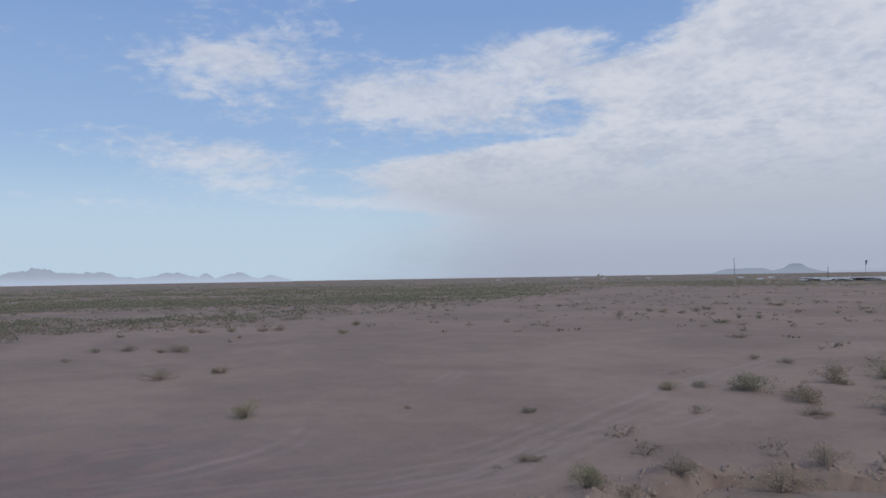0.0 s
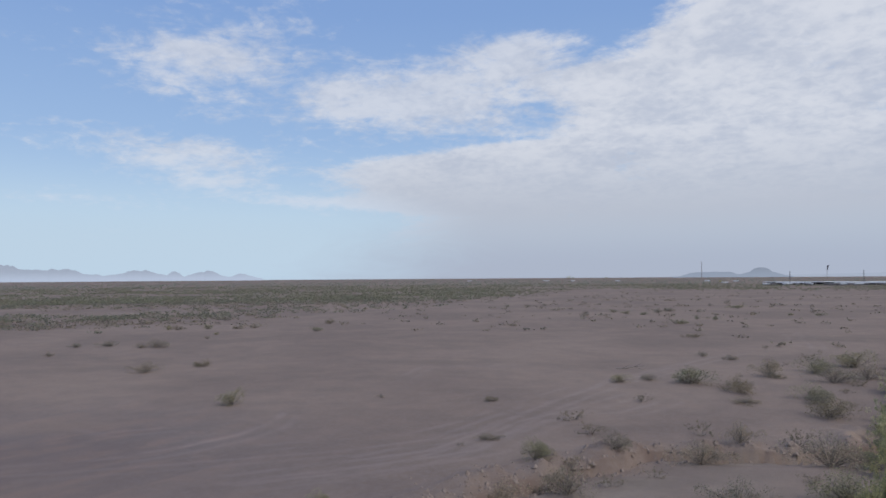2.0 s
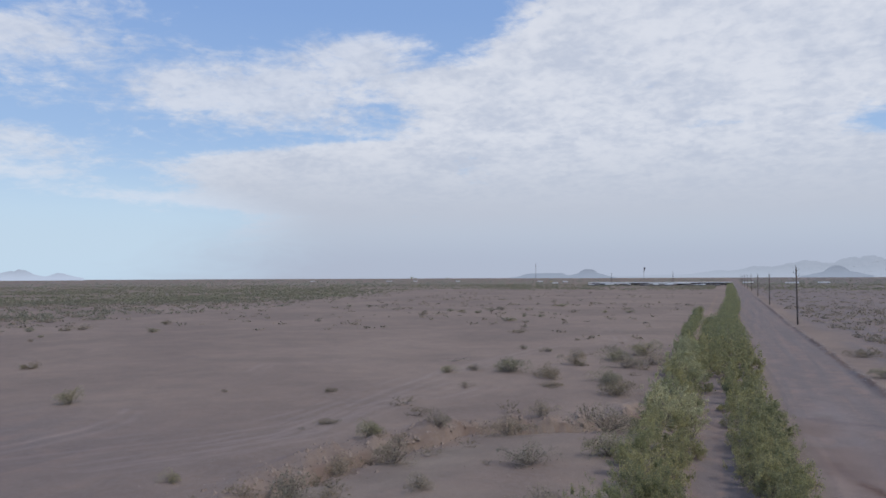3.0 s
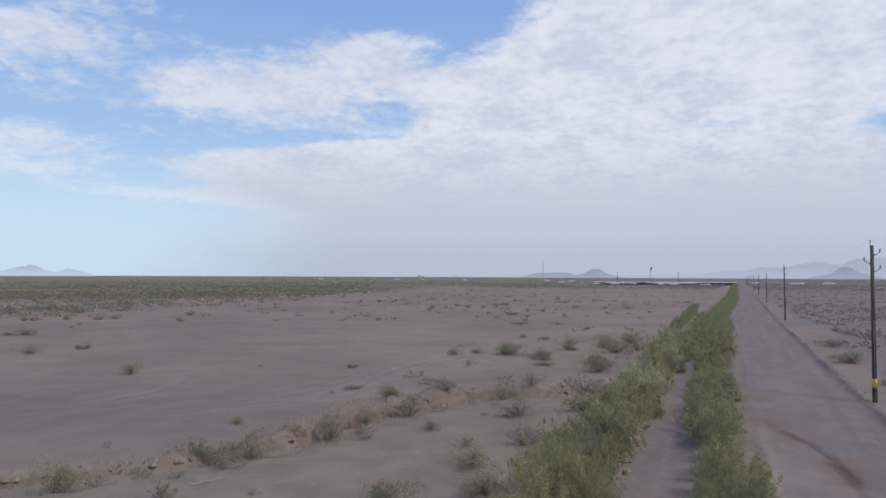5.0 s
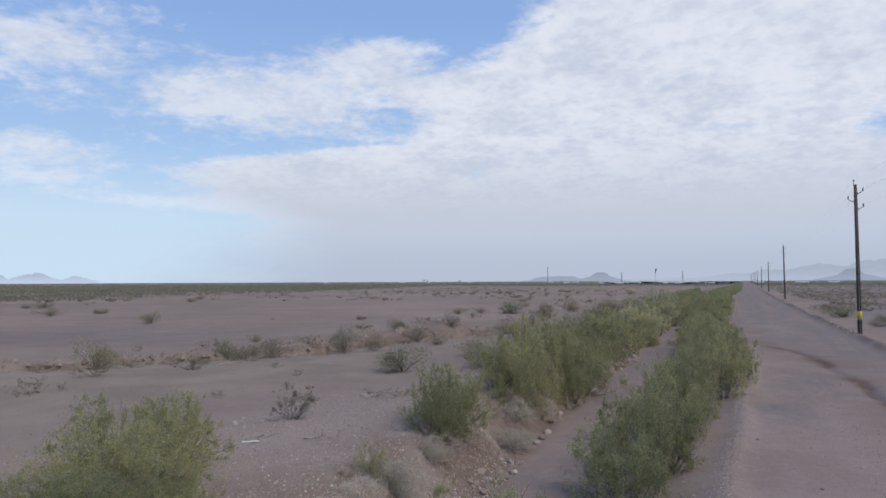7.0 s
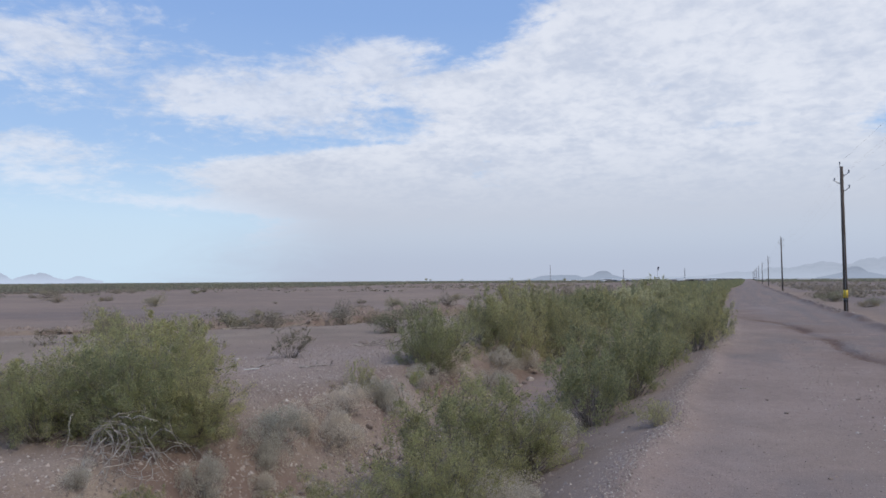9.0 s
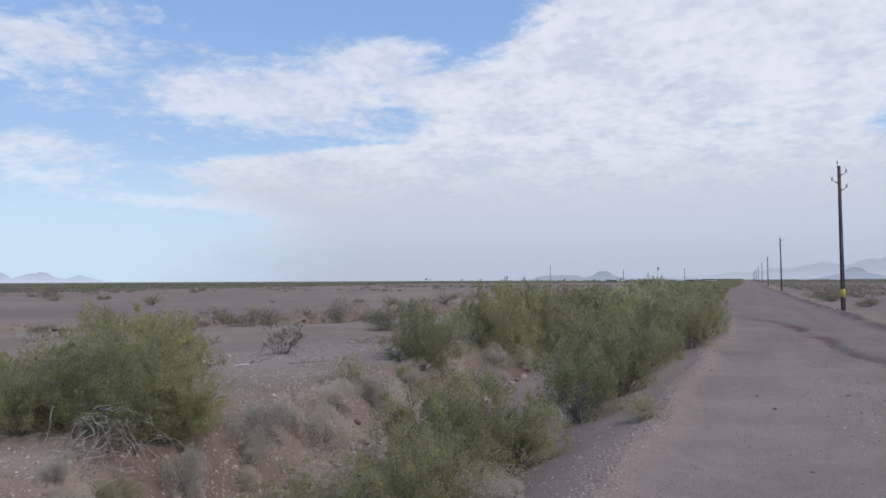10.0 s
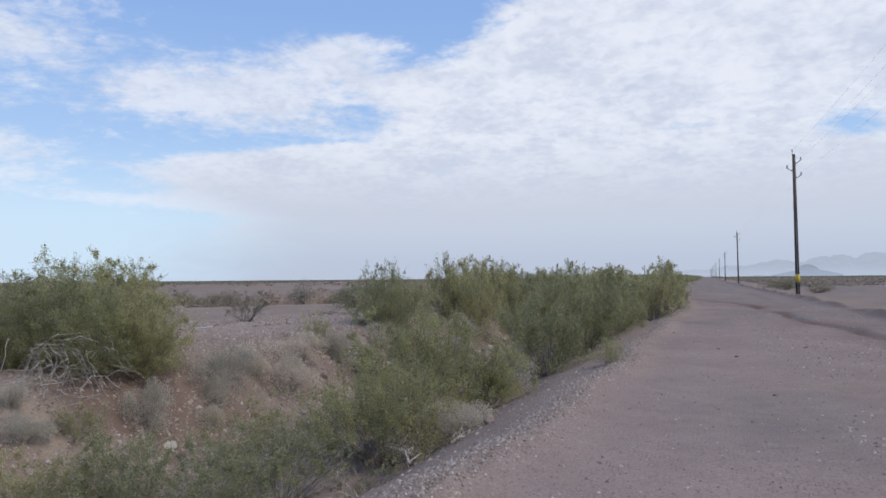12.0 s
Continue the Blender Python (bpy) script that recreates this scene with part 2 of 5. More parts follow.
def painted_haze_material(name, rock, air, share, foot=1.05):
    """Far mountains as a backdrop: rock mixed with a glow that paints in many kilometres of bright dusty haze."""
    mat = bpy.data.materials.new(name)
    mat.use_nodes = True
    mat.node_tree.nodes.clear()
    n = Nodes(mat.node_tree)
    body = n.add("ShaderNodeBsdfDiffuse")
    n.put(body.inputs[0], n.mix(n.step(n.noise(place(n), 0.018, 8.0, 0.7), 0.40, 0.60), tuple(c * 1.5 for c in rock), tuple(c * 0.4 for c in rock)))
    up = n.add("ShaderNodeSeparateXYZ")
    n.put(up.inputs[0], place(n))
    # emission adds the haze, paler and stronger towards the foot
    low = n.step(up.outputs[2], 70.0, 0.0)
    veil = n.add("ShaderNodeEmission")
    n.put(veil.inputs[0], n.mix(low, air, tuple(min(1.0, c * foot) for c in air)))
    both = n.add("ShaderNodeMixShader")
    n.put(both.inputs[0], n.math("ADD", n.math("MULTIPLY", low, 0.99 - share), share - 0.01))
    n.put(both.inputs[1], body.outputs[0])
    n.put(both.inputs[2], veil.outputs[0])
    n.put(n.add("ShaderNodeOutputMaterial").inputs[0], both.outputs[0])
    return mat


def two_tone(a, b, scale=6.0, lo=0.35, hi=0.65, stretch=(1.0, 1.0, 1.0)):
    def build(n):
        at = n.add("ShaderNodeVectorMath")
        at.operation = "MULTIPLY"
        n.put(at.inputs[0], own(n))
        at.inputs[1].default_value = stretch
        f = n.noise(at.outputs[0], scale, 6.0, 0.65)
        return n.mix(n.step(f, lo, hi), a, b), f
    return build


def stone_look(pale):
    """Loose stones, each of its own tone."""
    def build(n):
        rnd = n.add("ShaderNodeObjectInfo").outputs["Random"]
        isl = n.add("ShaderNodeNewGeometry").outputs["Random Per Island"]
        pick = n.math("FRACT", n.math("ADD", rnd, isl))
        base = n.ramp(pick, [(0.0, (0.18, 0.142, 0.127)), (0.4 - 0.3 * pale, (0.265, 0.218, 0.195)), (0.8 - 0.2 * pale, (0.35 + 0.08 * pale, 0.298 + 0.08 * pale, 0.268 + 0.07 * pale)), (1.0, (0.46 + 0.1 * pale, 0.425 + 0.1 * pale, 0.40 + 0.1 * pale))])
        spots = n.noise(own(n), 14.0, 5.0, 0.6)
        return n.mix(n.step(spots, 0.3, 0.7), n.mix(1.0, base, (0.8, 0.8, 0.8), "MULTIPLY"), n.mix(1.0, base, (1.15, 1.13, 1.1), "MULTIPLY")), spots
    return build


SOIL = material("desert_soil", soil_look, 0.95, 0.012, 0.15)
CLOD = material("dry_earth_clod", two_tone((0.20, 0.155, 0.134), (0.285, 0.23, 0.20), 5.0), 0.95, 0.01, 0.15)
PALE_STONE = material("pale_stone", stone_look(-0.12), 0.9, 0.01, 0.2)
STONE = material("stone", stone_look(0.0), 0.9, 0.01, 0.2)
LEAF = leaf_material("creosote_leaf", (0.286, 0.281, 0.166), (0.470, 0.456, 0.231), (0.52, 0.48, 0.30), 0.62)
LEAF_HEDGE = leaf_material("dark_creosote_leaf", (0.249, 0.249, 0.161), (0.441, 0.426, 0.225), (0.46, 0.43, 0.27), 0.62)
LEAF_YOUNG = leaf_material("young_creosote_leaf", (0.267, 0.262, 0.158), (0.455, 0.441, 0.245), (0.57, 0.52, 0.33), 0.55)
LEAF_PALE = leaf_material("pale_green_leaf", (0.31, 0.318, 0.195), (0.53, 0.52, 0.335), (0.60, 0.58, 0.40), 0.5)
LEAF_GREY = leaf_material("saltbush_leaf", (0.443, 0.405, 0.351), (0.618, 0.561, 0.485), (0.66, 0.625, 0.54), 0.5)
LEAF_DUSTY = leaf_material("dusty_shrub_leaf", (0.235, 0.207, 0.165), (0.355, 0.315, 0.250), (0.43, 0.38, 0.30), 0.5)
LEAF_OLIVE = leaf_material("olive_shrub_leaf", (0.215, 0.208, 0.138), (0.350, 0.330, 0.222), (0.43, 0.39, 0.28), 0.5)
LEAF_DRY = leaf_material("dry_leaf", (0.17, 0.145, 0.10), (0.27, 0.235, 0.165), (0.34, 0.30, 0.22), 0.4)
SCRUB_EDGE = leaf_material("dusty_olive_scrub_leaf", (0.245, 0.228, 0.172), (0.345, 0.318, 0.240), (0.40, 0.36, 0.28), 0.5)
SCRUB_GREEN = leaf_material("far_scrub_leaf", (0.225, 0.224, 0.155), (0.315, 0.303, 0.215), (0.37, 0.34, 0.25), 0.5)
# horizon scrub: distance haze put into a paler leaf colour
SCRUB_HAZED = leaf_material("hazed_far_scrub_leaf", (0.30, 0.315, 0.245), (0.385, 0.392, 0.31), (0.43, 0.41, 0.34), 0.5)
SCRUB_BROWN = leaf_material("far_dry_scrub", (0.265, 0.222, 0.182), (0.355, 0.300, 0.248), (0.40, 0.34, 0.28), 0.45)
PALE_TWIG = material("pale_grey_twig", two_tone((0.22, 0.20, 0.18), (0.36, 0.33, 0.30), 9.0), 0.9, 0.003)
TWIG = material("grey_twig", two_tone((0.12, 0.100, 0.084), (0.26, 0.225, 0.195), 9.0), 0.9, 0.003)
BLEACHED = material("bleached_wood", two_tone((0.21, 0.175, 0.15), (0.42, 0.37, 0.325), 7.0, stretch=(1, 1, 0.25)), 0.85, 0.004)
POLE_WOOD = material("creosoted_pole", two_tone((0.062, 0.049, 0.043), (0.135, 0.108, 0.093), 5.0, stretch=(4, 4, 0.15)), 0.85, 0.004)
BAND_YELLOW = material("yellow_marker", two_tone((0.52, 0.36, 0.03), (0.66, 0.48, 0.05), 4.0), 0.5)
BAND_BLACK = material("black_marker", two_tone((0.02, 0.02, 0.02), (0.04, 0.04, 0.04), 4.0), 0.6)
STEEL = material("galvanised_steel", two_tone((0.22, 0.225, 0.23), (0.34, 0.345, 0.35), 8.0), 0.5, 0.001, 0.5, 0.7)
PORCELAIN = material("grey_porcelain", two_tone((0.25, 0.26, 0.28), (0.38, 0.39, 0.41), 8.0), 0.25, 0.001, 0.5)
WIRE = material("aluminium_wire", two_tone((0.18, 0.18, 0.19), (0.28, 0.28, 0.29), 3.0), 0.5, 0.001, 0.5, 0.8)
ROOF_WHITE = material("white_sheet_roof", two_tone((0.66, 0.67, 0.68), (0.80, 0.80, 0.80), 0.15), 0.45, 0.01)
WALL_PALE = material("pale_sheet_wall", two_tone((0.42, 0.42, 0.41), (0.56, 0.55, 0.53), 0.2), 0.6, 0.01)
DARK_BAY = material("dark_machinery", two_tone((0.06, 0.06, 0.065), (0.14, 0.13, 0.13), 0.4), 0.7, 0.02)
MAST_PAINT = material("weathered_mast_paint", two_tone((0.22, 0.20, 0.20), (0.34, 0.32, 0.32), 0.1), 0.6, 0.01)
FLAG_CLOTH = material("dark_flag_cloth", two_tone((0.06, 0.055, 0.065), (0.13, 0.10, 0.11), 0.3), 0.8, 0.02)
PLASTIC_WHITE = material("white_scrap", two_tone((0.55, 0.54, 0.52), (0.72, 0.71, 0.68), 6.0), 0.6, 0.002)
FAR_LEFT = painted_haze_material("left_mountain_painted_haze", (0.20, 0.18, 0.18), (0.365, 0.425, 0.54), 0.91, 1.25)
FAR_RIGHT = painted_haze_material("right_mountain_painted_haze", (0.20, 0.17, 0.16), (0.365, 0.42, 0.525), 0.90)
FAR_HILL = painted_haze_material("near_hill_painted_haze", (0.16, 0.14, 0.14), (0.275, 0.325, 0.42), 0.80)

# ---- the lie of the land (metres; the road runs along +Y, its surface is z = 0) ----
TABLE = np.random.RandomState(7).rand(256, 256)


def vnoise(x, y, size, seed=0):
    """Smooth value noise, 0 to 1, with features of the given size."""
    u, v = np.asarray(x, float) / size + seed * 17.3, np.asarray(y, float) / size + seed * 9.1
    i, j = np.floor(u).astype(int), np.floor(v).astype(int)
    f, g = u - i, v - j
    f, g = f * f * (3 - 2 * f), g * g * (3 - 2 * g)
    a, b = TABLE[i % 256, j % 256], TABLE[(i + 1) % 256, j % 256]
    c, d = TABLE[i % 256, (j + 1) % 256], TABLE[(i + 1) % 256, (j + 1) % 256]
    return (a * (1 - f) + b * f) * (1 - g) + (c * (1 - f) + d * f) * g


def fbm(x, y, size, seed=0, octaves=4):
    return sum(vnoise(x, y, size / 2 ** k, seed + k) * 0.5 ** k for k in range(octaves)) / sum(0.5 ** k for k in range(octaves))


def smooth(x, lo, hi):
    t = np.clip((x - lo) / (hi - lo), 0, 1)
    return t * t * (3 - 2 * t)


def road_edge(y):
    """Where the road's shoulder breaks off into the ditch."""
    return np.interp(y, [-40, 4, 7.5, 12, 25, 36, 70, 110, 150], [-2.05, -2.0, -1.72, -1.58, -1.5, -1.1, -1.5, -2.2, -2.9]) + 0.35 * (vnoise(y, 0 * y, 3.0, 3) - 0.5)


def ditch_mid(y):
    return np.interp(y, [-40, 5, 17, 30, 50, 80, 158, 400], [-4.3, -4.85, -5.6, -5.95, -6.7, -7.4, -9.0, -10.0]) + 0.5 * (vnoise(y, 0 * y, 7.0, 5) - 0.5)


def ditch_half(y):
    return np.interp(y, [-40, 10, 30, 90, 160], [0.9, 1.05, 1.35, 0.95, 0.5])


def berm_line(y):
    return np.interp(y, [-40, 60, 100, 160, 900], [6.7, 6.5, 6.1, 5.6, 5.6])


def scarp_line(y):
    """Foot of the small eroded bank on the far side of the sandy wash."""
    return np.interp(y, [0, 20, 24.4, 28.5, 32.2, 36.7, 42.7, 45, 48, 52.5, 55.3, 56.6, 60], [-42, -34, -30, -25.4, -24.6, -23.7, -24.2, -23.3, -22.4, -20.4, -17.3, -14.6, -11]) + 1.4 * (vnoise(y, 0 * y, 5.0, 8) - 0.5) + 1.3 * (vnoise(y, 0 * y, 1.5, 9) - 0.5)


def rill_line(y):
    """A shallow rill washed into the road."""
    return np.interp(y, [5, 12, 19.3, 23.5, 27, 31, 35, 39.5, 43, 45, 48.5, 50, 76], [7.6, 5.7, 4.3, 4.0, 3.3, 3.2, 3.0, 2.35, 1.9, 1.5, 0.3, -0.4, -1.3]) + 0.45 * (vnoise(y, 0 * y, 2.2, 11) - 0.5) + 0.2 * (vnoise(y, 0 * y, 0.7, 12) - 0.5)


def height(x, y):
    x, y = np.asarray(x, float), np.asarray(y, float)
    e, c, h = road_edge(y), ditch_mid(y), ditch_half(y)
    near = 1 - smooth(np.hypot(x, y), 250, 700)
    field = 0.42 + 0.30 * (fbm(x, y, 22, 20) - 0.5) + 0.06 * (fbm(x, y, 2.6, 24) - 0.5)
    s = scarp_line(y)
    inside = smooth(y, 8, 16) * (1 - smooth(y, 60, 68)) * (0.40 + 0.60 * smooth(y + 6 * (vnoise(x, y, 6.0, 42) - 0.5), 29, 42))
    foot = 0.30 + 0.18 * vnoise(x, y, 4.0, 40)
    wash = np.where(x > s, np.exp(-((x - s) / 5.0) ** 2), 0.0) * inside
    lip = np.exp(-((x - s + 1.2) / 1.1) ** 2) * inside
    field = field - (0.48 + 0.3 * vnoise(y, x * 0.2, 4.5, 36)) * wash + 0.36 * lip * smooth(fbm(x, y, 1.5, 31), 0.34, 0.70) - foot * 0.5 * np.exp(-((x - s) / 0.7) ** 2) * inside + (0.75 * (fbm(x, y, 1.5, 33) - 0.5) + 0.22 * (vnoise(x, y, 0.6, 35) - 0.5)) * np.exp(-((x - s + 0.6) / 1.7) ** 2) * inside
    floor_z = np.interp(y, [-40, 10, 40, 140, 190, 400], [-0.85, -0.8, -0.75, -0.5, 0.15, 0.2]) + 0.08 * (fbm(x, y, 2.0, 50) - 0.5)
    bank = np.interp(y, [-40, 15, 30, 90], [2.5, 2.3, 1.5, 1.3])
    left = smooth(x, c - h - bank, c - h)
    left_z = field * (1 - left) + floor_z * left + (0.34 * (fbm(x, y, 1.1, 60) - 0.5) + 0.30 * (fbm(x, y, 2.8, 64) - 0.5)) * left * (1 - left) * 4
    road = 0.02 + 0.014 * (fbm(x, y, 7.0, 70) - 0.5) + 0.014 * (vnoise(x, y, 0.55, 73) - 0.5)
    road = road + (0.13 - 0.09 * smooth(y, 30, 55)) * np.exp(-((x - e - 0.25) / 0.30) ** 2)
    r = x - rill_line(y)
    rill = smooth(y, 4, 9) * (1 - smooth(y, 46, 58)) * (0.3 + 0.7 * smooth(vnoise(y, 0 * y, 3.2, 15), 0.25, 0.65))
    road = road + rill * (0.02 * smooth(r, -0.1, 0.5) * (1 - smooth(r, 0.5, 3.0)) - 0.12 * np.exp(-(r / 0.20) ** 2))
    b = x - berm_line(y)
    road = road + 0.30 * smooth(fbm(x, y, 3.0, 80), 0.15, 0.75) * np.exp(-((b + 0.5 * (vnoise(y, 0 * y, 4.0, 82) - 0.5)) / 0.42) ** 2) * near
    road = np.where(b > 0, road + smooth(b, 0.5, 4.0) * (0.25 * (fbm(x, y, 16, 84) - 0.5) + 0.10 * (fbm(x, y, 2.4, 86) - 0.5)), road)
    down = smooth(x, c + h, e)
    right_z = floor_z * (1 - down) + road * down + 0.10 * (fbm(x, y, 0.8, 90) - 0.5) * down * (1 - down) * 4
    z = np.where(x > e, road, np.where(x > c, right_z, left_z))
    return z * near + (1 - near) * 0.2


def ground_z(x, y):
    return float(height(np.array([x]), np.array([y]))[0])

# ---- mesh helpers ----
def mesh_from(name, verts, faces, mat, flat_shade=True):
    me = bpy.data.meshes.new(name)
    me.from_pydata([tuple(v) for v in verts], [], [tuple(f) for f in faces])
    me.materials.append(mat)
    if not flat_shade:
        me.polygons.foreach_set("use_smooth", [True] * len(me.polygons))
    me.update()
    return me


def piece_mesh(name, corners, mat):
    """A mesh of loose flat pieces: corners has the shape (pieces, corners of each, 3)."""
    n, k = corners.shape[:2]
    me = bpy.data.meshes.new(name)
    me.vertices.add(k * n)
    me.vertices.foreach_set("co", np.ascontiguousarray(corners, np.float32).ravel())
    me.loops.add(k * n)
    me.loops.foreach_set("vertex_index", np.arange(k * n, dtype=np.int32))
    me.polygons.add(n)
    me.polygons.foreach_set("loop_start", np.arange(0, k * n, k, dtype=np.int32))
    me.materials.append(mat)
    me.update(calc_edges=True)
    return me


def part(name, me, parent, label=""):
    ob = new(name, me)
    ob.parent = parent
    return tagged(ob, label=label) if label else ob


def bm_mesh(name, bm, mat, smooth_shade=False):
    me = bpy.data.meshes.new(name)
    bm.to_mesh(me)
    bm.free()
    me.materials.append(mat)
    if smooth_shade:
        me.polygons.foreach_set("use_smooth", [True] * len(me.polygons))
    return me


def tube(verts, faces, points, radii, sides=4, root=None):
    """Add a tapering tube along the points, grown out of the vertex root where one is given."""
    start = len(verts)
    pts = [Vector(p) for p in points]
    for k, p in enumerate(pts):
        d = (pts[min(k + 1, len(pts) - 1)] - pts[max(k - 1, 0)]).normalized()
        a = d.orthogonal().normalized()
        b = d.cross(a)
        for s in range(sides):
            t = 2 * math.pi * s / sides
            verts.append(p + (a * math.cos(t) + b * math.sin(t)) * radii[k])
    if root is not None:
        for s in range(sides):
            faces.append((root, start + (s + 1) % sides, start + s))
    for k in range(len(pts) - 1):
        for s in range(sides):
            i, j = start + k * sides + s, start + k * sides + (s + 1) % sides
            faces.append((i, j, j + sides, i + sides))
    faces.append(tuple(start + (len(pts) - 1) * sides + s for s in range(sides)))
    return start


def box(bm, size, at, turn=0.0):
    m = Matrix.Translation(at) @ Matrix.Rotation(turn, 4, "Z") @ Matrix.Diagonal((*size, 1))
    bmesh.ops.create_cube(bm, size=1.0, matrix=m)


def cone(bm, r1, r2, length, at, sides=10, m=None):
    base = Matrix.Translation(at) @ (m or Matrix()) @ Matrix.Translation((0, 0, length / 2))
    bmesh.ops.create_cone(bm, cap_ends=True, segments=sides, radius1=r1, radius2=r2, depth=length, matrix=base)


# ---- the ground: one sheet, finest along the ditch and road ----
def steps(parts, far, growth=1.11):
    """Grid lines: even stretches (start, end, step), then ever wider out to the distance."""
    line = []
    for a, b, d in parts:
        line += list(np.arange(a, b, d))
    line.append(parts[-1][1])
    d = parts[-1][2]
    while line[-1] < far:
        d *= growth
        line.append(line[-1] + d)
    d = parts[0][2]
    while line[0] > -far:
        d *= growth
        line.insert(0, line[0] - d)
    return np.array(line)


gx = steps([(-62, -56, 0.5), (-56, -34, 0.3), (-34, -12, 0.24), (-12, 8.2, 0.16), (8.2, 20, 0.5)], 4700)
gy = steps([(-3, 2, 0.4), (2, 36, 0.18), (36, 70, 0.28), (70, 120, 0.5)], 4700)
GX, GY = np.meshgrid(gx, gy)
GZ = height(GX, GY)
nx, ny = len(gx), len(gy)
ground_me = bpy.data.meshes.new("ground")
ground_me.vertices.add(nx * ny)
ground_me.vertices.foreach_set("co", np.stack([GX, GY, GZ], -1).astype(np.float32).ravel())
idx = np.arange(nx * ny).reshape(ny, nx)
quads = np.stack([idx[:-1, :-1], idx[:-1, 1:], idx[1:, 1:], idx[1:, :-1]], -1).reshape(-1, 4)
ground_me.loops.add(quads.size)
ground_me.loops.foreach_set("vertex_index", quads.astype(np.int32).ravel())
ground_me.polygons.add(len(quads))
ground_me.polygons.foreach_set("loop_start", np.arange(0, quads.size, 4, dtype=np.int32))
ground_me.polygons.foreach_set("use_smooth", [True] * len(quads))
ground_me.materials.append(SOIL)
ground_me.update(calc_edges=True)


TRAILS = (           # strength, then the way of one wheel
    (0.9, (-36, 36), (-30.5, 46.3), (-30.6, 53.5), (-31.6, 61.5), (-31.3, 73.6), (-29.9, 88.2), (-27.9, 104)),
    (0.8, (-34.5, 36), (-29.4, 45.7), (-28.4, 47.9), (-28.9, 51.8), (-28.6, 58.7), (-25.9, 61.5), (-24.8, 67.5)),
    (0.7, (-33, 43), (-30.9, 51.9), (-31.4, 58.5), (-31.5, 66.1), (-31.9, 77.8), (-30, 92)),
    (0.8, (-34, 36), (-31.1, 40.9), (-30.1, 45.7), (-29.7, 49.4), (-30, 55.2), (-28, 70)),
    (1.0, (-43.5, 36), (-42.6, 39.6), (-42.6, 43.3), (-43.3, 46.4), (-45.3, 49.3)),
    (0.7, (-53, 39), (-51.3, 38.6), (-49.6, 38.8), (-47.9, 41.7)),
    (0.6, (-47, 31), (-42.9, 36.6), (-38.4, 43.6), (-34.2, 48.1), (-33.5, 53), (-33.6, 70)),
    (0.6, (-47, 28), (-42.5, 33.6), (-37.9, 39.4), (-34.4, 43.8), (-32.1, 48.6), (-32.5, 60)),
    (0.7, (-28.7, 142.6), (-24.9, 127), (-22, 115)), (0.7, (-26.4, 144), (-23.2, 128), (-20.5, 113.7)),
    (0.8, (-49.1, 67.3), (-52.1, 74.8), (-50.6, 76.7), (-46, 79)))


def trail(x, y, ways):
    """How near each place lies to a winding way."""
    best = np.full(x.shape, 99.0)
    bend = 0.5 * (vnoise(y, x, 5.0, 240) - 0.5)
    for (ax, ay), (bx, by) in zip(ways, ways[1:]):
        t = np.clip(((x - ax) * (bx - ax) + (y - ay) * (by - ay)) / ((bx - ax) ** 2 + (by - ay) ** 2), 0, 1)
        best = np.minimum(best, np.hypot(x + bend - ax - t * (bx - ax), y - ay - t * (by - ay)))
    return best


def wheel_tracks(x, y):
    """Pale wheel tracks that sweep across the field, and fainter ones on the road."""
    got = np.zeros_like(x)
    for k, (strong, *ways) in enumerate(TRAILS):
        worn = strong * smooth(0.5 * vnoise(x, y, 4.0, 200 + k) + 0.5 * vnoise(x, y, 1.2, 260 + k), 0.2, 0.65)
        for off in (0.0, 1.5):
            got = np.maximum(got, worn * (1.0 if off == 0 else 0.7) * np.exp(-(trail(x - off, y, ways) / 0.24) ** 2))
    for k, x0 in enumerate((-0.4, 1.3, 3.6, 5.2)):
        d = x - x0 - 0.25 * np.sin(y / 9.0 + k)
        got = np.maximum(got, 0.28 * np.exp(-(d / 0.30) ** 2) * smooth(vnoise(x, y, 4.0, 220 + k), 0.3, 0.8))
    return got


edge_y, mid_y, half_y = road_edge(GY), ditch_mid(GY), ditch_half(GY)
rill_d = GX - rill_line(GY)
on_road = smooth(GX, edge_y - 0.5, edge_y + 0.2) * (1 - smooth(GX, berm_line(GY), berm_line(GY) + 1.2))
shoulder = 1 - smooth(rill_d, -0.4, 0.6) * 0.75
ditch_ends = 1 - smooth(GY, 140, 190)
in_ditch = ditch_ends * smooth(GX, mid_y - half_y - 0.2, mid_y - half_y + 0.3) * (1 - smooth(GX, mid_y + half_y, mid_y + half_y + 0.8))
gravel_zone = np.clip(on_road * (1 - 0.35 * shoulder * vnoise(GX, GY, 3.0, 101)) + 0.85 * in_ditch + 0.95 * smooth(GX, 7.5, 11) * smooth(fbm(GX, GY, 14, 155), 0.12, 0.42) + 0.85 * np.exp(-((GX + 47) / 16) ** 2 - ((GY - 35) / 11) ** 2) * smooth(fbm(GX, GY, 12, 152), 0.3, 0.55), 0, 1)
bank_far = np.interp(GY, [0, 8, 18, 26], [6.5, 5.5, 4.2, 3.2])
bank_zone = ditch_ends * smooth(GX, mid_y - half_y - bank_far, mid_y - half_y - 0.8) * (1 - smooth(GX, mid_y - half_y - 0.2, mid_y - half_y + 0.5))
right_bank = ditch_ends * smooth(GX, mid_y + half_y - 0.2, mid_y + half_y + 0.5) * (1 - smooth(GX, edge_y - 0.6, edge_y + 0.1))
scarp_d = GX - scarp_line(GY)
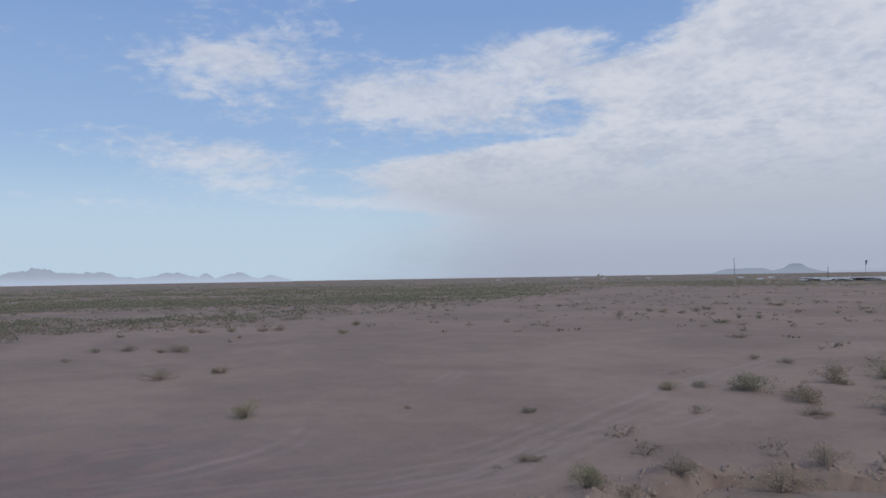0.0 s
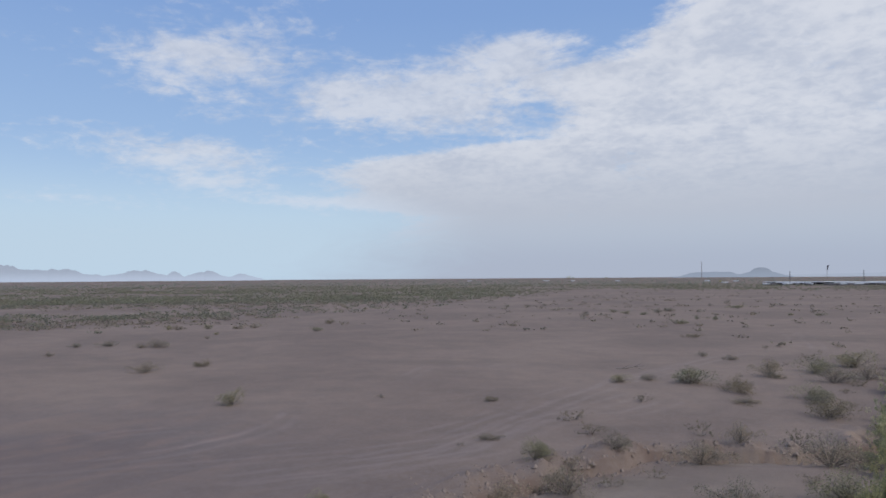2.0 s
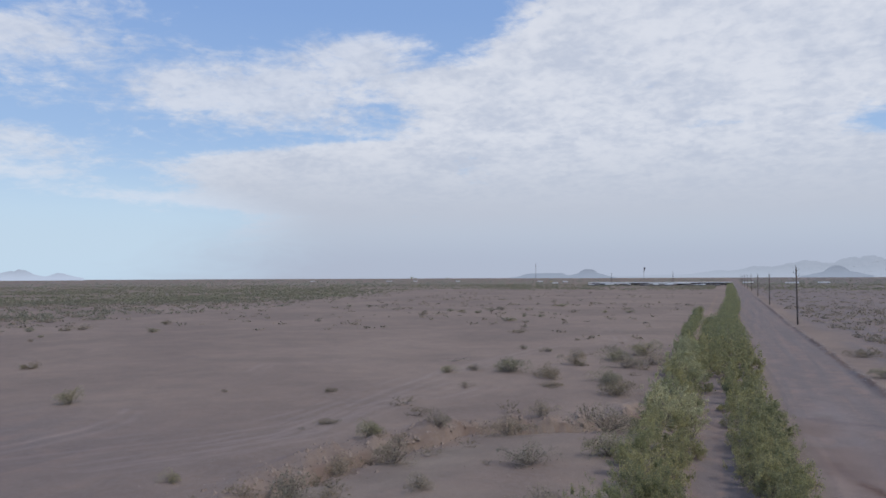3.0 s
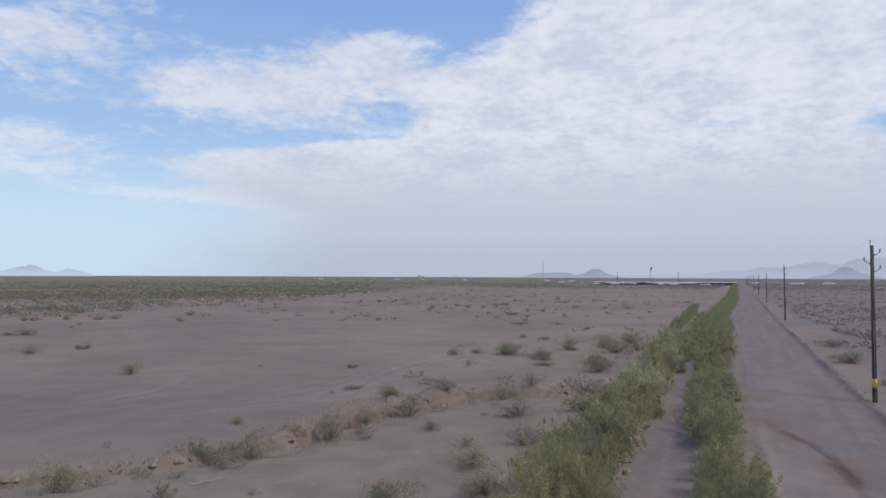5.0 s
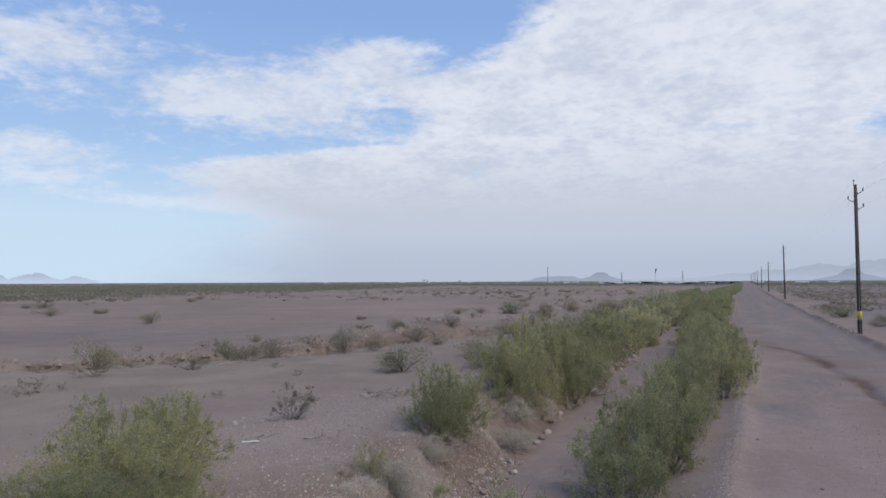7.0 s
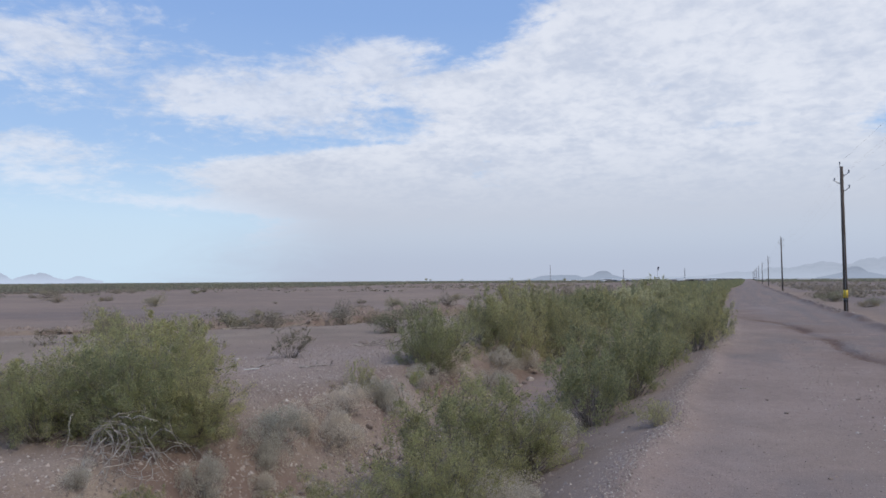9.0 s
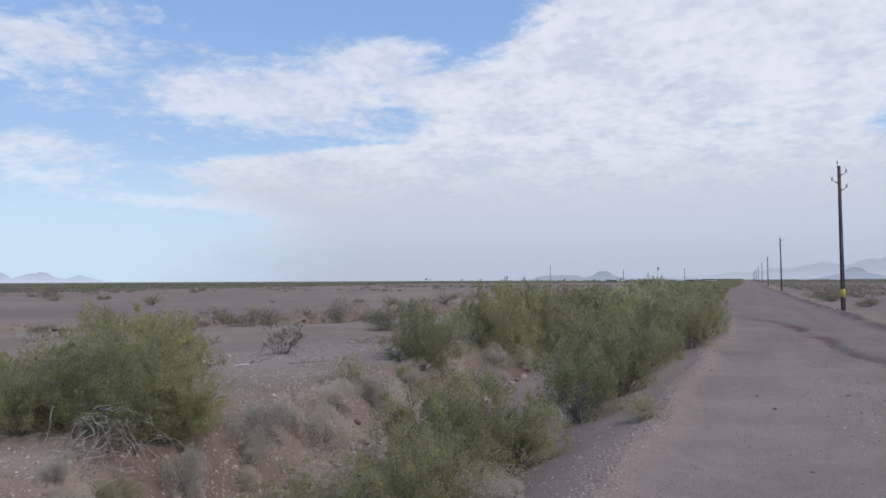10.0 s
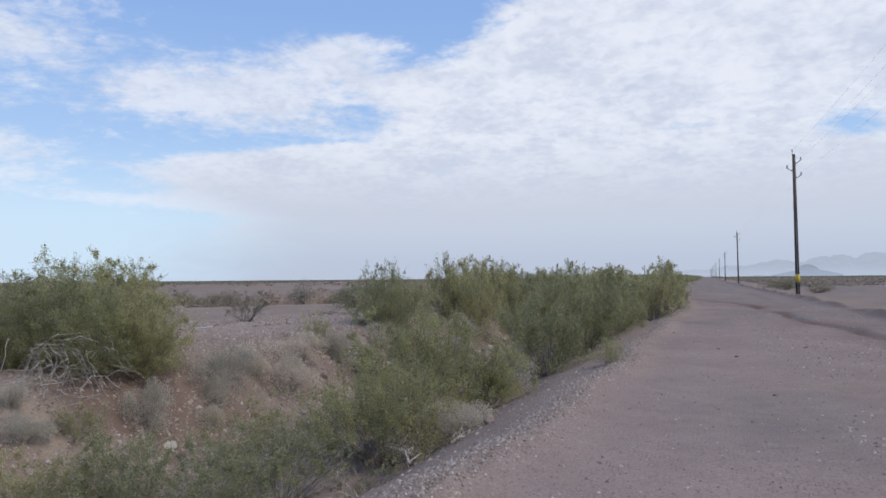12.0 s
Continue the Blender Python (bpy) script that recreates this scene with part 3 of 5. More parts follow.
scarp_zone = np.exp(-((scarp_d - 0.9) / np.where(scarp_d > 0.9, 3.6, 1.7)) ** 2) * smooth(GY, 8, 16) * (1 - smooth(GY, 62, 70)) * smooth(vnoise(GX, GY, 3.0, 111), 0.25, 0.6)
red_patch = on_road * np.exp(-((rill_d - 0.3) / 2.0) ** 2) * smooth(fbm(GX, GY, 3.2, 120), 0.34, 0.56) * (1 - smooth(GY, 55, 75))
wash_floor = 0.55 * smooth(scarp_d, 0.0, 2.0) * (1 - smooth(GX, mid_y - half_y - 3.0, mid_y - half_y - 1.0)) * smooth(GY, 5, 15) * (1 - smooth(GY, 45, 62)) * smooth(fbm(GX, GY, 6.0, 138), 0.25, 0.6)
wash_tan = wash_floor + np.clip(1.2 * np.exp(-(((GX + 28) / 9) ** 2 + ((GY - 20) / 10) ** 2)), 0, 0.95) * smooth(fbm(GX, GY, 4.0, 134), 0.25, 0.6)
shoulder_tan = 1.0 * on_road * (1 - smooth(rill_d, -1.0, 0.1)) * smooth(fbm(GX, GY, 3.5, 136), 0.2, 0.5) * (1 - smooth(GY, 45, 75))
tan_zone = np.clip(wash_tan + shoulder_tan + 1.0 * bank_zone * smooth(fbm(GX, GY, 3.0, 130), 0.22, 0.5) + 0.35 * right_bank + 0.85 * scarp_zone * smooth(vnoise(GX, GY, 1.3, 115), 0.15, 0.6) + red_patch, 0, 1)
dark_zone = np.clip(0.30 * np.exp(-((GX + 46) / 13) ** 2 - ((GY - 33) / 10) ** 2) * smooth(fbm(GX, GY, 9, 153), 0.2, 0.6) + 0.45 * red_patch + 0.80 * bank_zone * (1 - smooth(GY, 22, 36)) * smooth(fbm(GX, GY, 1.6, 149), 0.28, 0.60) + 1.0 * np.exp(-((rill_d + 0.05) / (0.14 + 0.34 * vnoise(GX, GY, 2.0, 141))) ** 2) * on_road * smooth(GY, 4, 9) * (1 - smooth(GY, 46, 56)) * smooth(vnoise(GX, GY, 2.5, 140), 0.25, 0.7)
                    # undercut shade along the scarp's foot, painted in as darker soil
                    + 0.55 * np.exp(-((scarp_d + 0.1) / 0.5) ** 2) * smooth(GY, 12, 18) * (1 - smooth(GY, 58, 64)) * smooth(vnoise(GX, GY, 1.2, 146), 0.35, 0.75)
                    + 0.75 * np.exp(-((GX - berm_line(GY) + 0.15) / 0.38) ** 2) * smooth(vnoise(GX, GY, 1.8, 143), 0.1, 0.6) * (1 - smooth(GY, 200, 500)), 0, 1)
pale_sand = 1.0 * np.exp(-((GX + 11.0) / 4.4) ** 2 - ((GY - 14.5) / 7.5) ** 2) * smooth(fbm(GX, GY, 2.5, 160), 0.2, 0.6) + 0.9 * np.exp(-((GX - 1.0) / 1.3) ** 2 - ((GY - 64) / 9.0) ** 2) * smooth(fbm(GX, GY, 2.2, 163), 0.3, 0.6)
tracks = np.maximum(wheel_tracks(GX, GY), pale_sand)
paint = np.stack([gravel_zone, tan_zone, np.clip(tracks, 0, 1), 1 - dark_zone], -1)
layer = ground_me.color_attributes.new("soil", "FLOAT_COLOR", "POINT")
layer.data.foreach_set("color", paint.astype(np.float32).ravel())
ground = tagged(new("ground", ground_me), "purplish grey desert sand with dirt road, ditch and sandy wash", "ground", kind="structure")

# ---- plants ----
def leaves_at(rng, points, length, width, flat=0.9):
    """Small pointed leaves at the points, turned every way but more often facing the sky."""
    n = len(points)
    face = rng.normal(size=(n, 3)) + np.array([0, 0, flat])
    u = np.cross(face, rng.normal(size=(n, 3)))
    u /= np.linalg.norm(u, axis=1)[:, None] + 1e-9
    v = np.cross(face, u)
    v /= np.linalg.norm(v, axis=1)[:, None] + 1e-9
    size = rng.uniform(0.6, 1.35, (n, 1))
    u, v = u * length * size * 0.5, v * width * size * 0.5
    return np.stack([points - u + v * 0.8, points - u * 0.5 - v, points + u], 1)


def creosote(seed, stems, leaves, length, spread=0.85, skirt=0.9, leaf=LEAF, thick=0.012, sides=4, wood=TWIG, drawn=4, twigs=8, sprays=0.15, tuft=24, ball=0.027):
    """Meshes of a creosote bush one metre high: stems fanning out of one crown into a leafy mound, and thin sprays above it."""
    rng = np.random.RandomState(seed)
    verts, faces, tips, dense, airy = [(0, 0, -0.06)], [], [], [], []
    lumps = [(rng.uniform(0, 2 * math.pi), rng.uniform(0.8, 1.12)) for k in range(7)]
    for k in range(stems):
        phi = rng.uniform(0, 2 * math.pi)
        spray = k < sprays * stems
        tilt = math.acos(1 - rng.rand() * (0.42 if spray else 0.45 + 0.53 * skirt))
        full = sum(r * math.exp(2.5 * math.cos(phi - a)) for a, r in lumps) / sum(math.exp(2.5 * math.cos(phi - a)) for a, r in lumps)
        reach = full * (rng.uniform(0.76, 0.93) if spray else rng.uniform(0.55, 0.80) if tilt < 1.0 else rng.uniform(0.68, 0.95))
        out, top = spread * math.sin(tilt) * reach * 1.08, max(0.10, max(0.0, math.cos(tilt)) ** 0.7 * reach)
        foot = np.array([math.cos(phi) * 0.07, math.sin(phi) * 0.07, -0.02]) * rng.uniform(0.4, 1.4)
        end = np.array([math.cos(phi) * out, math.sin(phi) * out, top])
        bow = np.array([math.cos(phi) * out * 0.55, math.sin(phi) * out * 0.55, top * 0.38 + 0.04]) + rng.normal(size=3) * 0.05
        count = 6 if drawn > 2 else 4
        ts = np.linspace(0, 1, count)
        path = [(1 - t) ** 2 * foot + 2 * t * (1 - t) * bow + t * t * end + rng.normal(size=3) * 0.016 * (t > 0) for t in ts]
        start = tube(verts, faces, path, [thick * (1 - 0.85 * t) * (0.6 if spray else 1.0) for t in ts], sides, 0)
        for j in range(twigs):
            node = rng.randint(count - 2 if spray else count // 2, count)
            at = np.array(path[node])
            way = (end - bow) / (np.linalg.norm(end - bow) + 1e-6) * 0.6 + rng.normal(size=3) * 0.62 + np.array([0, 0, 0.15])
            tip = at + way / np.linalg.norm(way) * rng.uniform(0.08, 0.22) * (0.75 if spray else 1.0)
            tip[2] = max(tip[2], 0.04)
            mid = (at + tip) / 2 + rng.normal(size=3) * 0.02
            if j < drawn:
                tube(verts, faces, [(at + mid) / 2, tip], [thick * 0.30, thick * 0.12], 3, start + node * sides + rng.randint(sides))
            tips.append((at, mid, tip))
            airy.append(spray)
            dense.append(0.75 if spray else 0.08 + rng.gamma(0.7, 1.3))
    tips, dense, airy = np.array(tips), np.array(dense), np.array(airy)
    count = leaves // tuft
    pick = rng.choice(len(tips), count, p=dense / dense.sum())
    t = rng.uniform(0.15, 1.06, (count, 1))
    centre = (1 - t) ** 2 * tips[pick, 0] + 2 * t * (1 - t) * tips[pick, 1] + t * t * tips[pick, 2]
    along = tips[pick, 2] - tips[pick, 0]
    along /= np.linalg.norm(along, axis=1)[:, None] + 1e-9
    big = rng.uniform(0.5, 1.5, (count, 1, 1)) * ball * np.where(airy[pick], 0.55, 1.0)[:, None, None]
    around = rng.normal(size=(count, tuft, 3)) * big + along[:, None] * rng.normal(size=(count, tuft, 1)) * big * 0.5
    points = (centre[:, None] + around).reshape(-1, 3)
    points[:, 2] = np.maximum(points[:, 2], 0.02)
    return mesh_from("trunk", verts, faces, wood), piece_mesh("crown", leaves_at(rng, points, length, length * 0.55), leaf)


def dome(seed, leaves, length, leaf=LEAF_GREY, twigs=40, wood=PALE_TWIG):
    """Meshes of a low rounded saltbush one metre high: a lumpy cushion of many tiny leaves on fine twigs."""
    rng = np.random.RandomState(seed)
    verts, faces, points = [(0, 0, -0.05)], [], []
    lumps = [(rng.normal(size=3) * np.array([0.38, 0.38, 0.13]) + np.array([0, 0, 0.34]), rng.uniform(0.28, 0.46)) for k in range(11)]
    for c, r in lumps:
        d = rng.normal(size=(leaves // 11, 3))
        d[:, 2] = np.abs(d[:, 2]) * np.where(rng.rand(len(d)) < 0.75, 1, -1)
        d /= np.linalg.norm(d, axis=1)[:, None]
        points.append(c + d * r * rng.uniform(0.62, 1.05, (len(d), 1)))
    points = np.concatenate(points)
    points = points[points[:, 2] > 0.01]
    for k in range(twigs):
        end = points[rng.randint(len(points))]
        mid = end * np.array([0.45, 0.45, 0.5]) + rng.normal(size=3) * 0.03
        tube(verts, faces, [mid, end], [0.008, 0.003], 3, 0)
    return mesh_from("trunk", verts, faces, wood), piece_mesh("crown", leaves_at(rng, points, length, length * 0.5, 0.8), leaf)


def bush(kind, meshes, label, category="bush", group="", wood_label=""):
    """One bush as a thing, hidden away as the pattern for its copies."""
    root = new(kind)
    root.empty_display_size = 0.1
    part("trunk", meshes[0], root, wood_label)
    part("crown", meshes[1], root)
    return tagged(root, label, category, group)


FREE = {}          # patterns not yet used: the pattern itself takes the first place


def plant(key, x, y, high, wide=None, turn=None, sink=0.03, label=""):
    """Stand one bush of a pattern on the ground."""
    ob, used = FREE[key]
    rng_turn = turn if turn is not None else (x * 37.7 + y * 91.3) % 6.283
    wide = high if wide is None else wide
    m = Matrix.Translation((x, y, ground_z(x, y) - sink)) @ Matrix.Rotation(rng_turn, 4, "Z") @ Matrix.Diagonal((wide, wide, high, 1))
    if used:
        ob = copy_thing(ob, m @ Matrix.Diagonal((1 / ob.scale[0], 1 / ob.scale[1], 1 / ob.scale[2], 1)))
    else:
        ob.matrix_basis = m
        FREE[key] = (ob, True)
    if label:
        tagged(ob, label)
    return ob


def pattern(key, *args, **kw):
    FREE[key] = (bush(*args, **kw), False)


HEDGE = "dense olive-green creosote bush growing along the roadside ditch"
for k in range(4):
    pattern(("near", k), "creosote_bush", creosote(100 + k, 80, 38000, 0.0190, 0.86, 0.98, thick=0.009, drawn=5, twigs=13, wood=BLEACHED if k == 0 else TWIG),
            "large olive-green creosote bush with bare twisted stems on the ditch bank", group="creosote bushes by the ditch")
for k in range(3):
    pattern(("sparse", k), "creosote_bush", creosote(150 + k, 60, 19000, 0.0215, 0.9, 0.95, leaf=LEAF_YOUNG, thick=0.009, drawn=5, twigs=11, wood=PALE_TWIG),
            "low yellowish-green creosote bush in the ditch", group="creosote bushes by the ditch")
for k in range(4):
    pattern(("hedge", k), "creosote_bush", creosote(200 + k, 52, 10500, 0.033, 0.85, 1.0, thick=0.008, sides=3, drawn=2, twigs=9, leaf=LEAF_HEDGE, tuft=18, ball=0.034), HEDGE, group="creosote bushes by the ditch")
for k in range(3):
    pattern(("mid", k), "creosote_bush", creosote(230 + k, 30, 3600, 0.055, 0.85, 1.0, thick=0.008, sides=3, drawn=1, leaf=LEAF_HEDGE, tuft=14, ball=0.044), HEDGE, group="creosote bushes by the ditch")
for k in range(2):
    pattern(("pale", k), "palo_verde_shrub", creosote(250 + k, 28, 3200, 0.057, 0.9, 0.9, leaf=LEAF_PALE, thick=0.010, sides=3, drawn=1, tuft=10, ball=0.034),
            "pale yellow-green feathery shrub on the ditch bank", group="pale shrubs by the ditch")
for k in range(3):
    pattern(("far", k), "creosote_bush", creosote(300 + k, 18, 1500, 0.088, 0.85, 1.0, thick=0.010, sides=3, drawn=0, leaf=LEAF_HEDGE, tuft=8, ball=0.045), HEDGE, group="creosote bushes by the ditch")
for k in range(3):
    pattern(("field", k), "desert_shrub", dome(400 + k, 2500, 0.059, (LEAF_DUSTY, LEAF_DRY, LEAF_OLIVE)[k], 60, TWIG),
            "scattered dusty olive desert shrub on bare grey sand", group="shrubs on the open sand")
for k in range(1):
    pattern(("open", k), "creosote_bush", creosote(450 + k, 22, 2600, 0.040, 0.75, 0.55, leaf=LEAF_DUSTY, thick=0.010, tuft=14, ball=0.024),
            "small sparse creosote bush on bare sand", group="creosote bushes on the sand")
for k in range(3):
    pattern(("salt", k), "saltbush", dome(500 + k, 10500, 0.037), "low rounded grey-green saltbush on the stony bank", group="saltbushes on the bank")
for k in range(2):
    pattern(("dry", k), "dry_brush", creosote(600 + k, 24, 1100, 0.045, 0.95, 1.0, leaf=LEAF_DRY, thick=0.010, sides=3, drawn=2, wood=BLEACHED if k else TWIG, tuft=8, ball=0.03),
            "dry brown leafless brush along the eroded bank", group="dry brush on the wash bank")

# bushes close to where the camera comes down
plant(("near", 0), -9.85, 8.3, 2.05, 1.8, 1.0, label="large spreading creosote bush with bleached bare branches on the stony bank")
plant(("near", 1), -8.7, 7.0, 1.6, 1.4, 2.6, label="spreading creosote bush with bare branches on the bank")
plant(("near", 2), -11.7, 9.9, 1.9, 1.35, 5.1, label="large olive-green creosote bush on sand above the bank")
plant(("near", 3), -8.7, 8.0, 1.2, 0.95, 2.2, label="low olive-green creosote bush at the edge of a thicket")
plant(("near", 3), -9.7, 6.7, 1.35, 1.1, 4.1, label="low olive-green creosote bush beside a larger one")
plant(("near", 3), -9.4, 6.0, 1.15, 0.95, 1.9, label="low olive-green creosote bush beside bare branches")
plant(("near", 0), -10.6, 6.5, 1.35, 1.25, 3.3, label="low olive-green creosote bush beside a larger one")
plant(("near", 3), -7.95, 7.45, 1.2, 1.1, 5.2, label="low olive-green creosote bush leaning over the stony bank")
plant(("near", 2), -8.0, 6.75, 1.1, 1.0, 0.4, label="low olive-green creosote bush hanging over the stony bank")
plant(("near", 2), -11.7, 11.4, 1.75, 1.2, 0.6, label="olive-green creosote bush crowding a larger one")
plant(("near", 1), -4.45, 9.6, 2.35, 1.85, label="olive-green creosote bush growing out of the ditch floor")
plant(("near", 3), -3.65, 10.6, 1.6, 1.3, label="olive-green creosote bush at the foot of the gravel slope")
plant(("near", 3), -3.85, 7.6, 1.6, 1.4, label="low olive-green creosote bush in the ditch")
plant(("sparse", 0), -5.4, 7.4, 1.0, 1.2, label="low yellowish-green creosote bush in the ditch")
plant(("sparse", 1), -5.5, 4.7, 1.12, 1.0, 2.0, label="low yellowish-green creosote bush in the ditch")
plant(("sparse", 2), -6.2, 3.9, 1.0, 0.9, 3.0, label="low yellowish-green creosote bush on the ditch bank")
plant(("sparse", 2), -5.95, 4.5, 1.05, 0.75, 2.2, label="low yellowish-green creosote bush in the ditch")
plant(("sparse", 0), -4.6, 4.5, 1.1, 1.1, 4.0, label="low yellowish-green creosote bush in the ditch")
plant(("sparse", 1), -4.3, 5.7, 1.05, 1.25, 0.8, label="low yellowish-green creosote bush in the ditch")
plant(("near", 2), -8.2, 16.9, 2.3, 1.25, 0.3, label="upright bright olive creosote bush on the bank")
plant(("near", 3), -8.3, 18.0, 1.6, 1.4, 1.3, label="upright bright olive creosote bush on the bank")
plant(("open", 0), -12.25, 16.2, 1.15, 1.05)
plant(("sparse", 0), -8.05, 12.8, 0.85, 0.50, label="small yellowish-green creosote bush on the stony bank")
for x, y, h, wd, k in ((-6.95, 6.65, 0.82, 0.40, 0), (-7.38, 8.85, 0.82, 0.62, 1), (-7.12, 8.2, 0.66, 0.42, 2), (-6.8, 7.75, 0.42, 0.33, 0),
                       (-7.5, 9.9, 0.76, 0.47, 2), (-7.15, 10.4, 0.84, 0.68, 0), (-7.55, 11.4, 0.72, 0.65, 1), (-7.45, 12.95, 0.88, 0.66, 2), (-7.8, 13.15, 0.58, 0.48, 0),
                       (-7.75, 15.5, 0.72, 0.52, 1), (-7.95, 17.7, 0.85, 0.85, 2), (-7.8, 21.95, 0.95, 0.8, 0), (-7.15, 4.95, 0.38, 0.34, 1), (-7.62, 5.15, 0.36, 0.28, 2),
                       (-7.2, 19.7, 0.8, 0.8, 1), (-7.7, 24.1, 0.9, 0.9, 0), (-3.6, 12.55, 0.90, 0.78, 2), (-3.45, 8.9, 0.66, 0.80, 0), (-2.95, 7.9, 0.55, 0.58, 1)):
    plant(("salt", k), x, y, h, wd)
plant(("sparse", 2), -7.1, 5.6, 0.55, 0.45, 0.7, label="low dusty green creosote bush on the reddish bank")
plant(("near", 2), -7.72, 7.35, 0.95, 0.75, 3.9, label="low olive-green creosote bush hanging over the reddish bank")
plant(("dry", 0), -8.2, 12.1, 0.3, 0.45)
plant(("dry", 0), -3.05, 6.4, 0.6, 0.75, label="dead grey brush on the gravel slope")
plant(("dry", 1), -3.2, 5.5, 0.55, 0.7, label="dead grey brush on the gravel slope")
plant(("dry", 1), -8.6, 17.6, 0.7, 0.9)
plant(("sparse", 1), -1.55, 12.1, 0.55, 0.48, 1.0, label="small yellowish shrub at the road's edge")

# the thick end of the roadside row
for x, y, h, wd in ((-3.2, 14.4, 1.95, 1.25), (-3.6, 16.4, 2.05, 1.15), (-2.75, 16.8, 2.1, 1.15), (-3.3, 18.8, 2.2, 1.2), (-2.75, 20.4, 2.1, 1.15), (-3.3, 21.8, 2.25, 1.2), (-2.75, 23.2, 2.2, 1.15)):
    plant(("hedge", int(y * 3) % 4), x, y, h * 1.2, wd * 1.1)

FAR_ROW = []       # places, heights and widths of the bushes too far off to tell apart


def far_row(places):
    """The far end of the roadside rows, joined into one thicket."""
    rng = np.random.RandomState(91)
    flat_leaves = []
    for x, y, high, wide in places:
        d = rng.normal(size=(420, 3))
        d /= np.linalg.norm(d, axis=1)[:, None]
        lump = d * rng.uniform(0.55, 1.0, (420, 1)) * (1 + 0.25 * np.sin(3 * np.arctan2(d[:, 1:2], d[:, :1]) + x))
        points = lump * np.array([wide * 0.72, wide * 0.72, high * 0.44]) + np.array([x, y, ground_z(x, y) + high * 0.42])
        flat_leaves.append(leaves_at(rng, points, 0.26, 0.16))
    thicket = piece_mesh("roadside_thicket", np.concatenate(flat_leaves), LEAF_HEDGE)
    return tagged(new("roadside_thicket", thicket), "far end of the creosote thicket along the dirt road", "bushes", kind="stuff")


# the two rows along the ditch
rng = np.random.RandomState(12)
y = 23.6
while y < 900:
    far = y > 66
    mid = np.interp(y, [12, 19, 23, 26, 35, 45, 55, 75, 98, 140, 177, 210, 300], [-2.8, -3.0, -3.0, -3.0, -2.95, -3.35, -3.7, -4.2, -5.0, -5.6, -6.0, -5.2, -4.6])
    for side in ((0.0,) if y < 45 else (-0.5, 0.5) if y < 62 else (-0.9, 0.8) if y < 88 else (-3.2, -1.2, 1.1) if y < 170 else (-1.0, 1.0)):
        high = (rng.uniform(1.75, 2.35) * (1.0 if y > 15 else 0.92) + (0.25 if side < 0 else 0.0)) * rng.uniform(0.8, 1.0)
        key = ("far", rng.randint(3)) if far else ("mid", rng.randint(3)) if y > 37 else ("hedge", rng.randint(4))
        spot = (mid + side + rng.uniform(-0.35, 0.35), y + rng.uniform(-0.4, 0.4), high * (1.22 if y < 45 else 1.12), rng.uniform(1.15, 1.35) if y < 24 else rng.uniform(1.2, 1.5) if y < 45 else rng.uniform(1.3, 1.7) if y < 88 else rng.uniform(1.5, 2.1) if y < 260 else rng.uniform(2.0, 3.0))
        if y > 118:
            FAR_ROW.append(spot)
        else:
            plant(key, *spot)
    y += (1.75 if y < 60 else 2.7) * rng.uniform(0.8, 1.2) * (3.0 if y > 260 else 1.5 if y > 120 else 1.0)
y = 23.2
while y < 200:
    far = y > 66
    mid = np.interp(y, [24, 32, 45, 65, 90, 130, 160, 200], [-8.3, -8.5, -8.9, -8.9, -9.3, -11.5, -12.0, -12.5])
    pale = 58.5 < y < 68 or 78 < y < 84 or 92 < y < 100
    for side in ((-0.7, 0.75) if y < 110 else (0.0,)):
        high = rng.uniform(1.8, 2.6)
        key = ("pale", rng.randint(2)) if pale else ("far", rng.randint(3)) if far else ("mid", rng.randint(3)) if y > 37 else ("hedge", rng.randint(4))
        spot = (mid + side + rng.uniform(-0.5, 0.5), y + rng.uniform(-0.6, 0.6), high * (1.12 if pale else 1.0 if y < 50 else 0.85), rng.uniform(1.5, 1.9) if pale else rng.uniform(1.15, 1.55))
        if y > 118:
            FAR_ROW.append(spot)
        else:
            plant(key, *spot)
    y += 2.1 * rng.uniform(0.8, 1.25) * (1.5 if y > 100 else 1.0)
far_row(FAR_ROW)
for x, y, h in ((-12.2, 37.8, 1.4), (-13.4, 33.0, 1.3), (-13.9, 26.3, 1.5), (-12.4, 54.6, 2.0), (-14.7, 45.2, 1.4), (-11.6, 29.5, 1.3), (-11.3, 48.5, 1.7)):
    plant(("field", 2 * (int(h * 10) % 2)), x, y, h * 0.9, h * 0.95)

for x, y, h, wd in ((-8.4, 26.4, 2.2, 1.45), (-7.9, 28.6, 2.1, 1.4), (-8.7, 30.6, 2.2, 1.4), (-1.75, 26.6, 2.1, 1.25), (-1.55, 29.4, 2.3, 1.35), (-1.6, 32.2, 2.35, 1.4), (-1.75, 35.0, 2.2, 1.4)):
    plant(("hedge", int(y) % 4), x, y, h * 1.12, wd)

# shrubs along the wash and its eroded bank
for x, y, h, wd in ((-27.3, 23.0, 1.7, 1.15), (-25.6, 29.6, 1.4, 1.2), (-23.8, 30.9, 1.1, 1.2), (-22.9, 36.8, 1.8, 1.3), (-23.9, 42.4, 1.2, 1.2),
                    (-21.7, 44.5, 1.5, 1.3), (-24.6, 47.0, 1.2, 0.9), (-18.4, 40.0, 0.75, 0.9), (-18.1, 52.9, 1.4, 1.4), (-16.9, 56.4, 1.3, 1.0),
                    (-14.5, 71.8, 1.1, 1.5), (-15.1, 84.0, 1.8, 1.9), (-12.9, 87.5, 1.6, 1.7), (-21.8, 50.5, 1.2, 0.9), (-25.4, 48.7, 0.9, 0.8)):
    plant(("field", 0 if x > -24 else 2), x, y, h * 0.95, wd * 1.05)
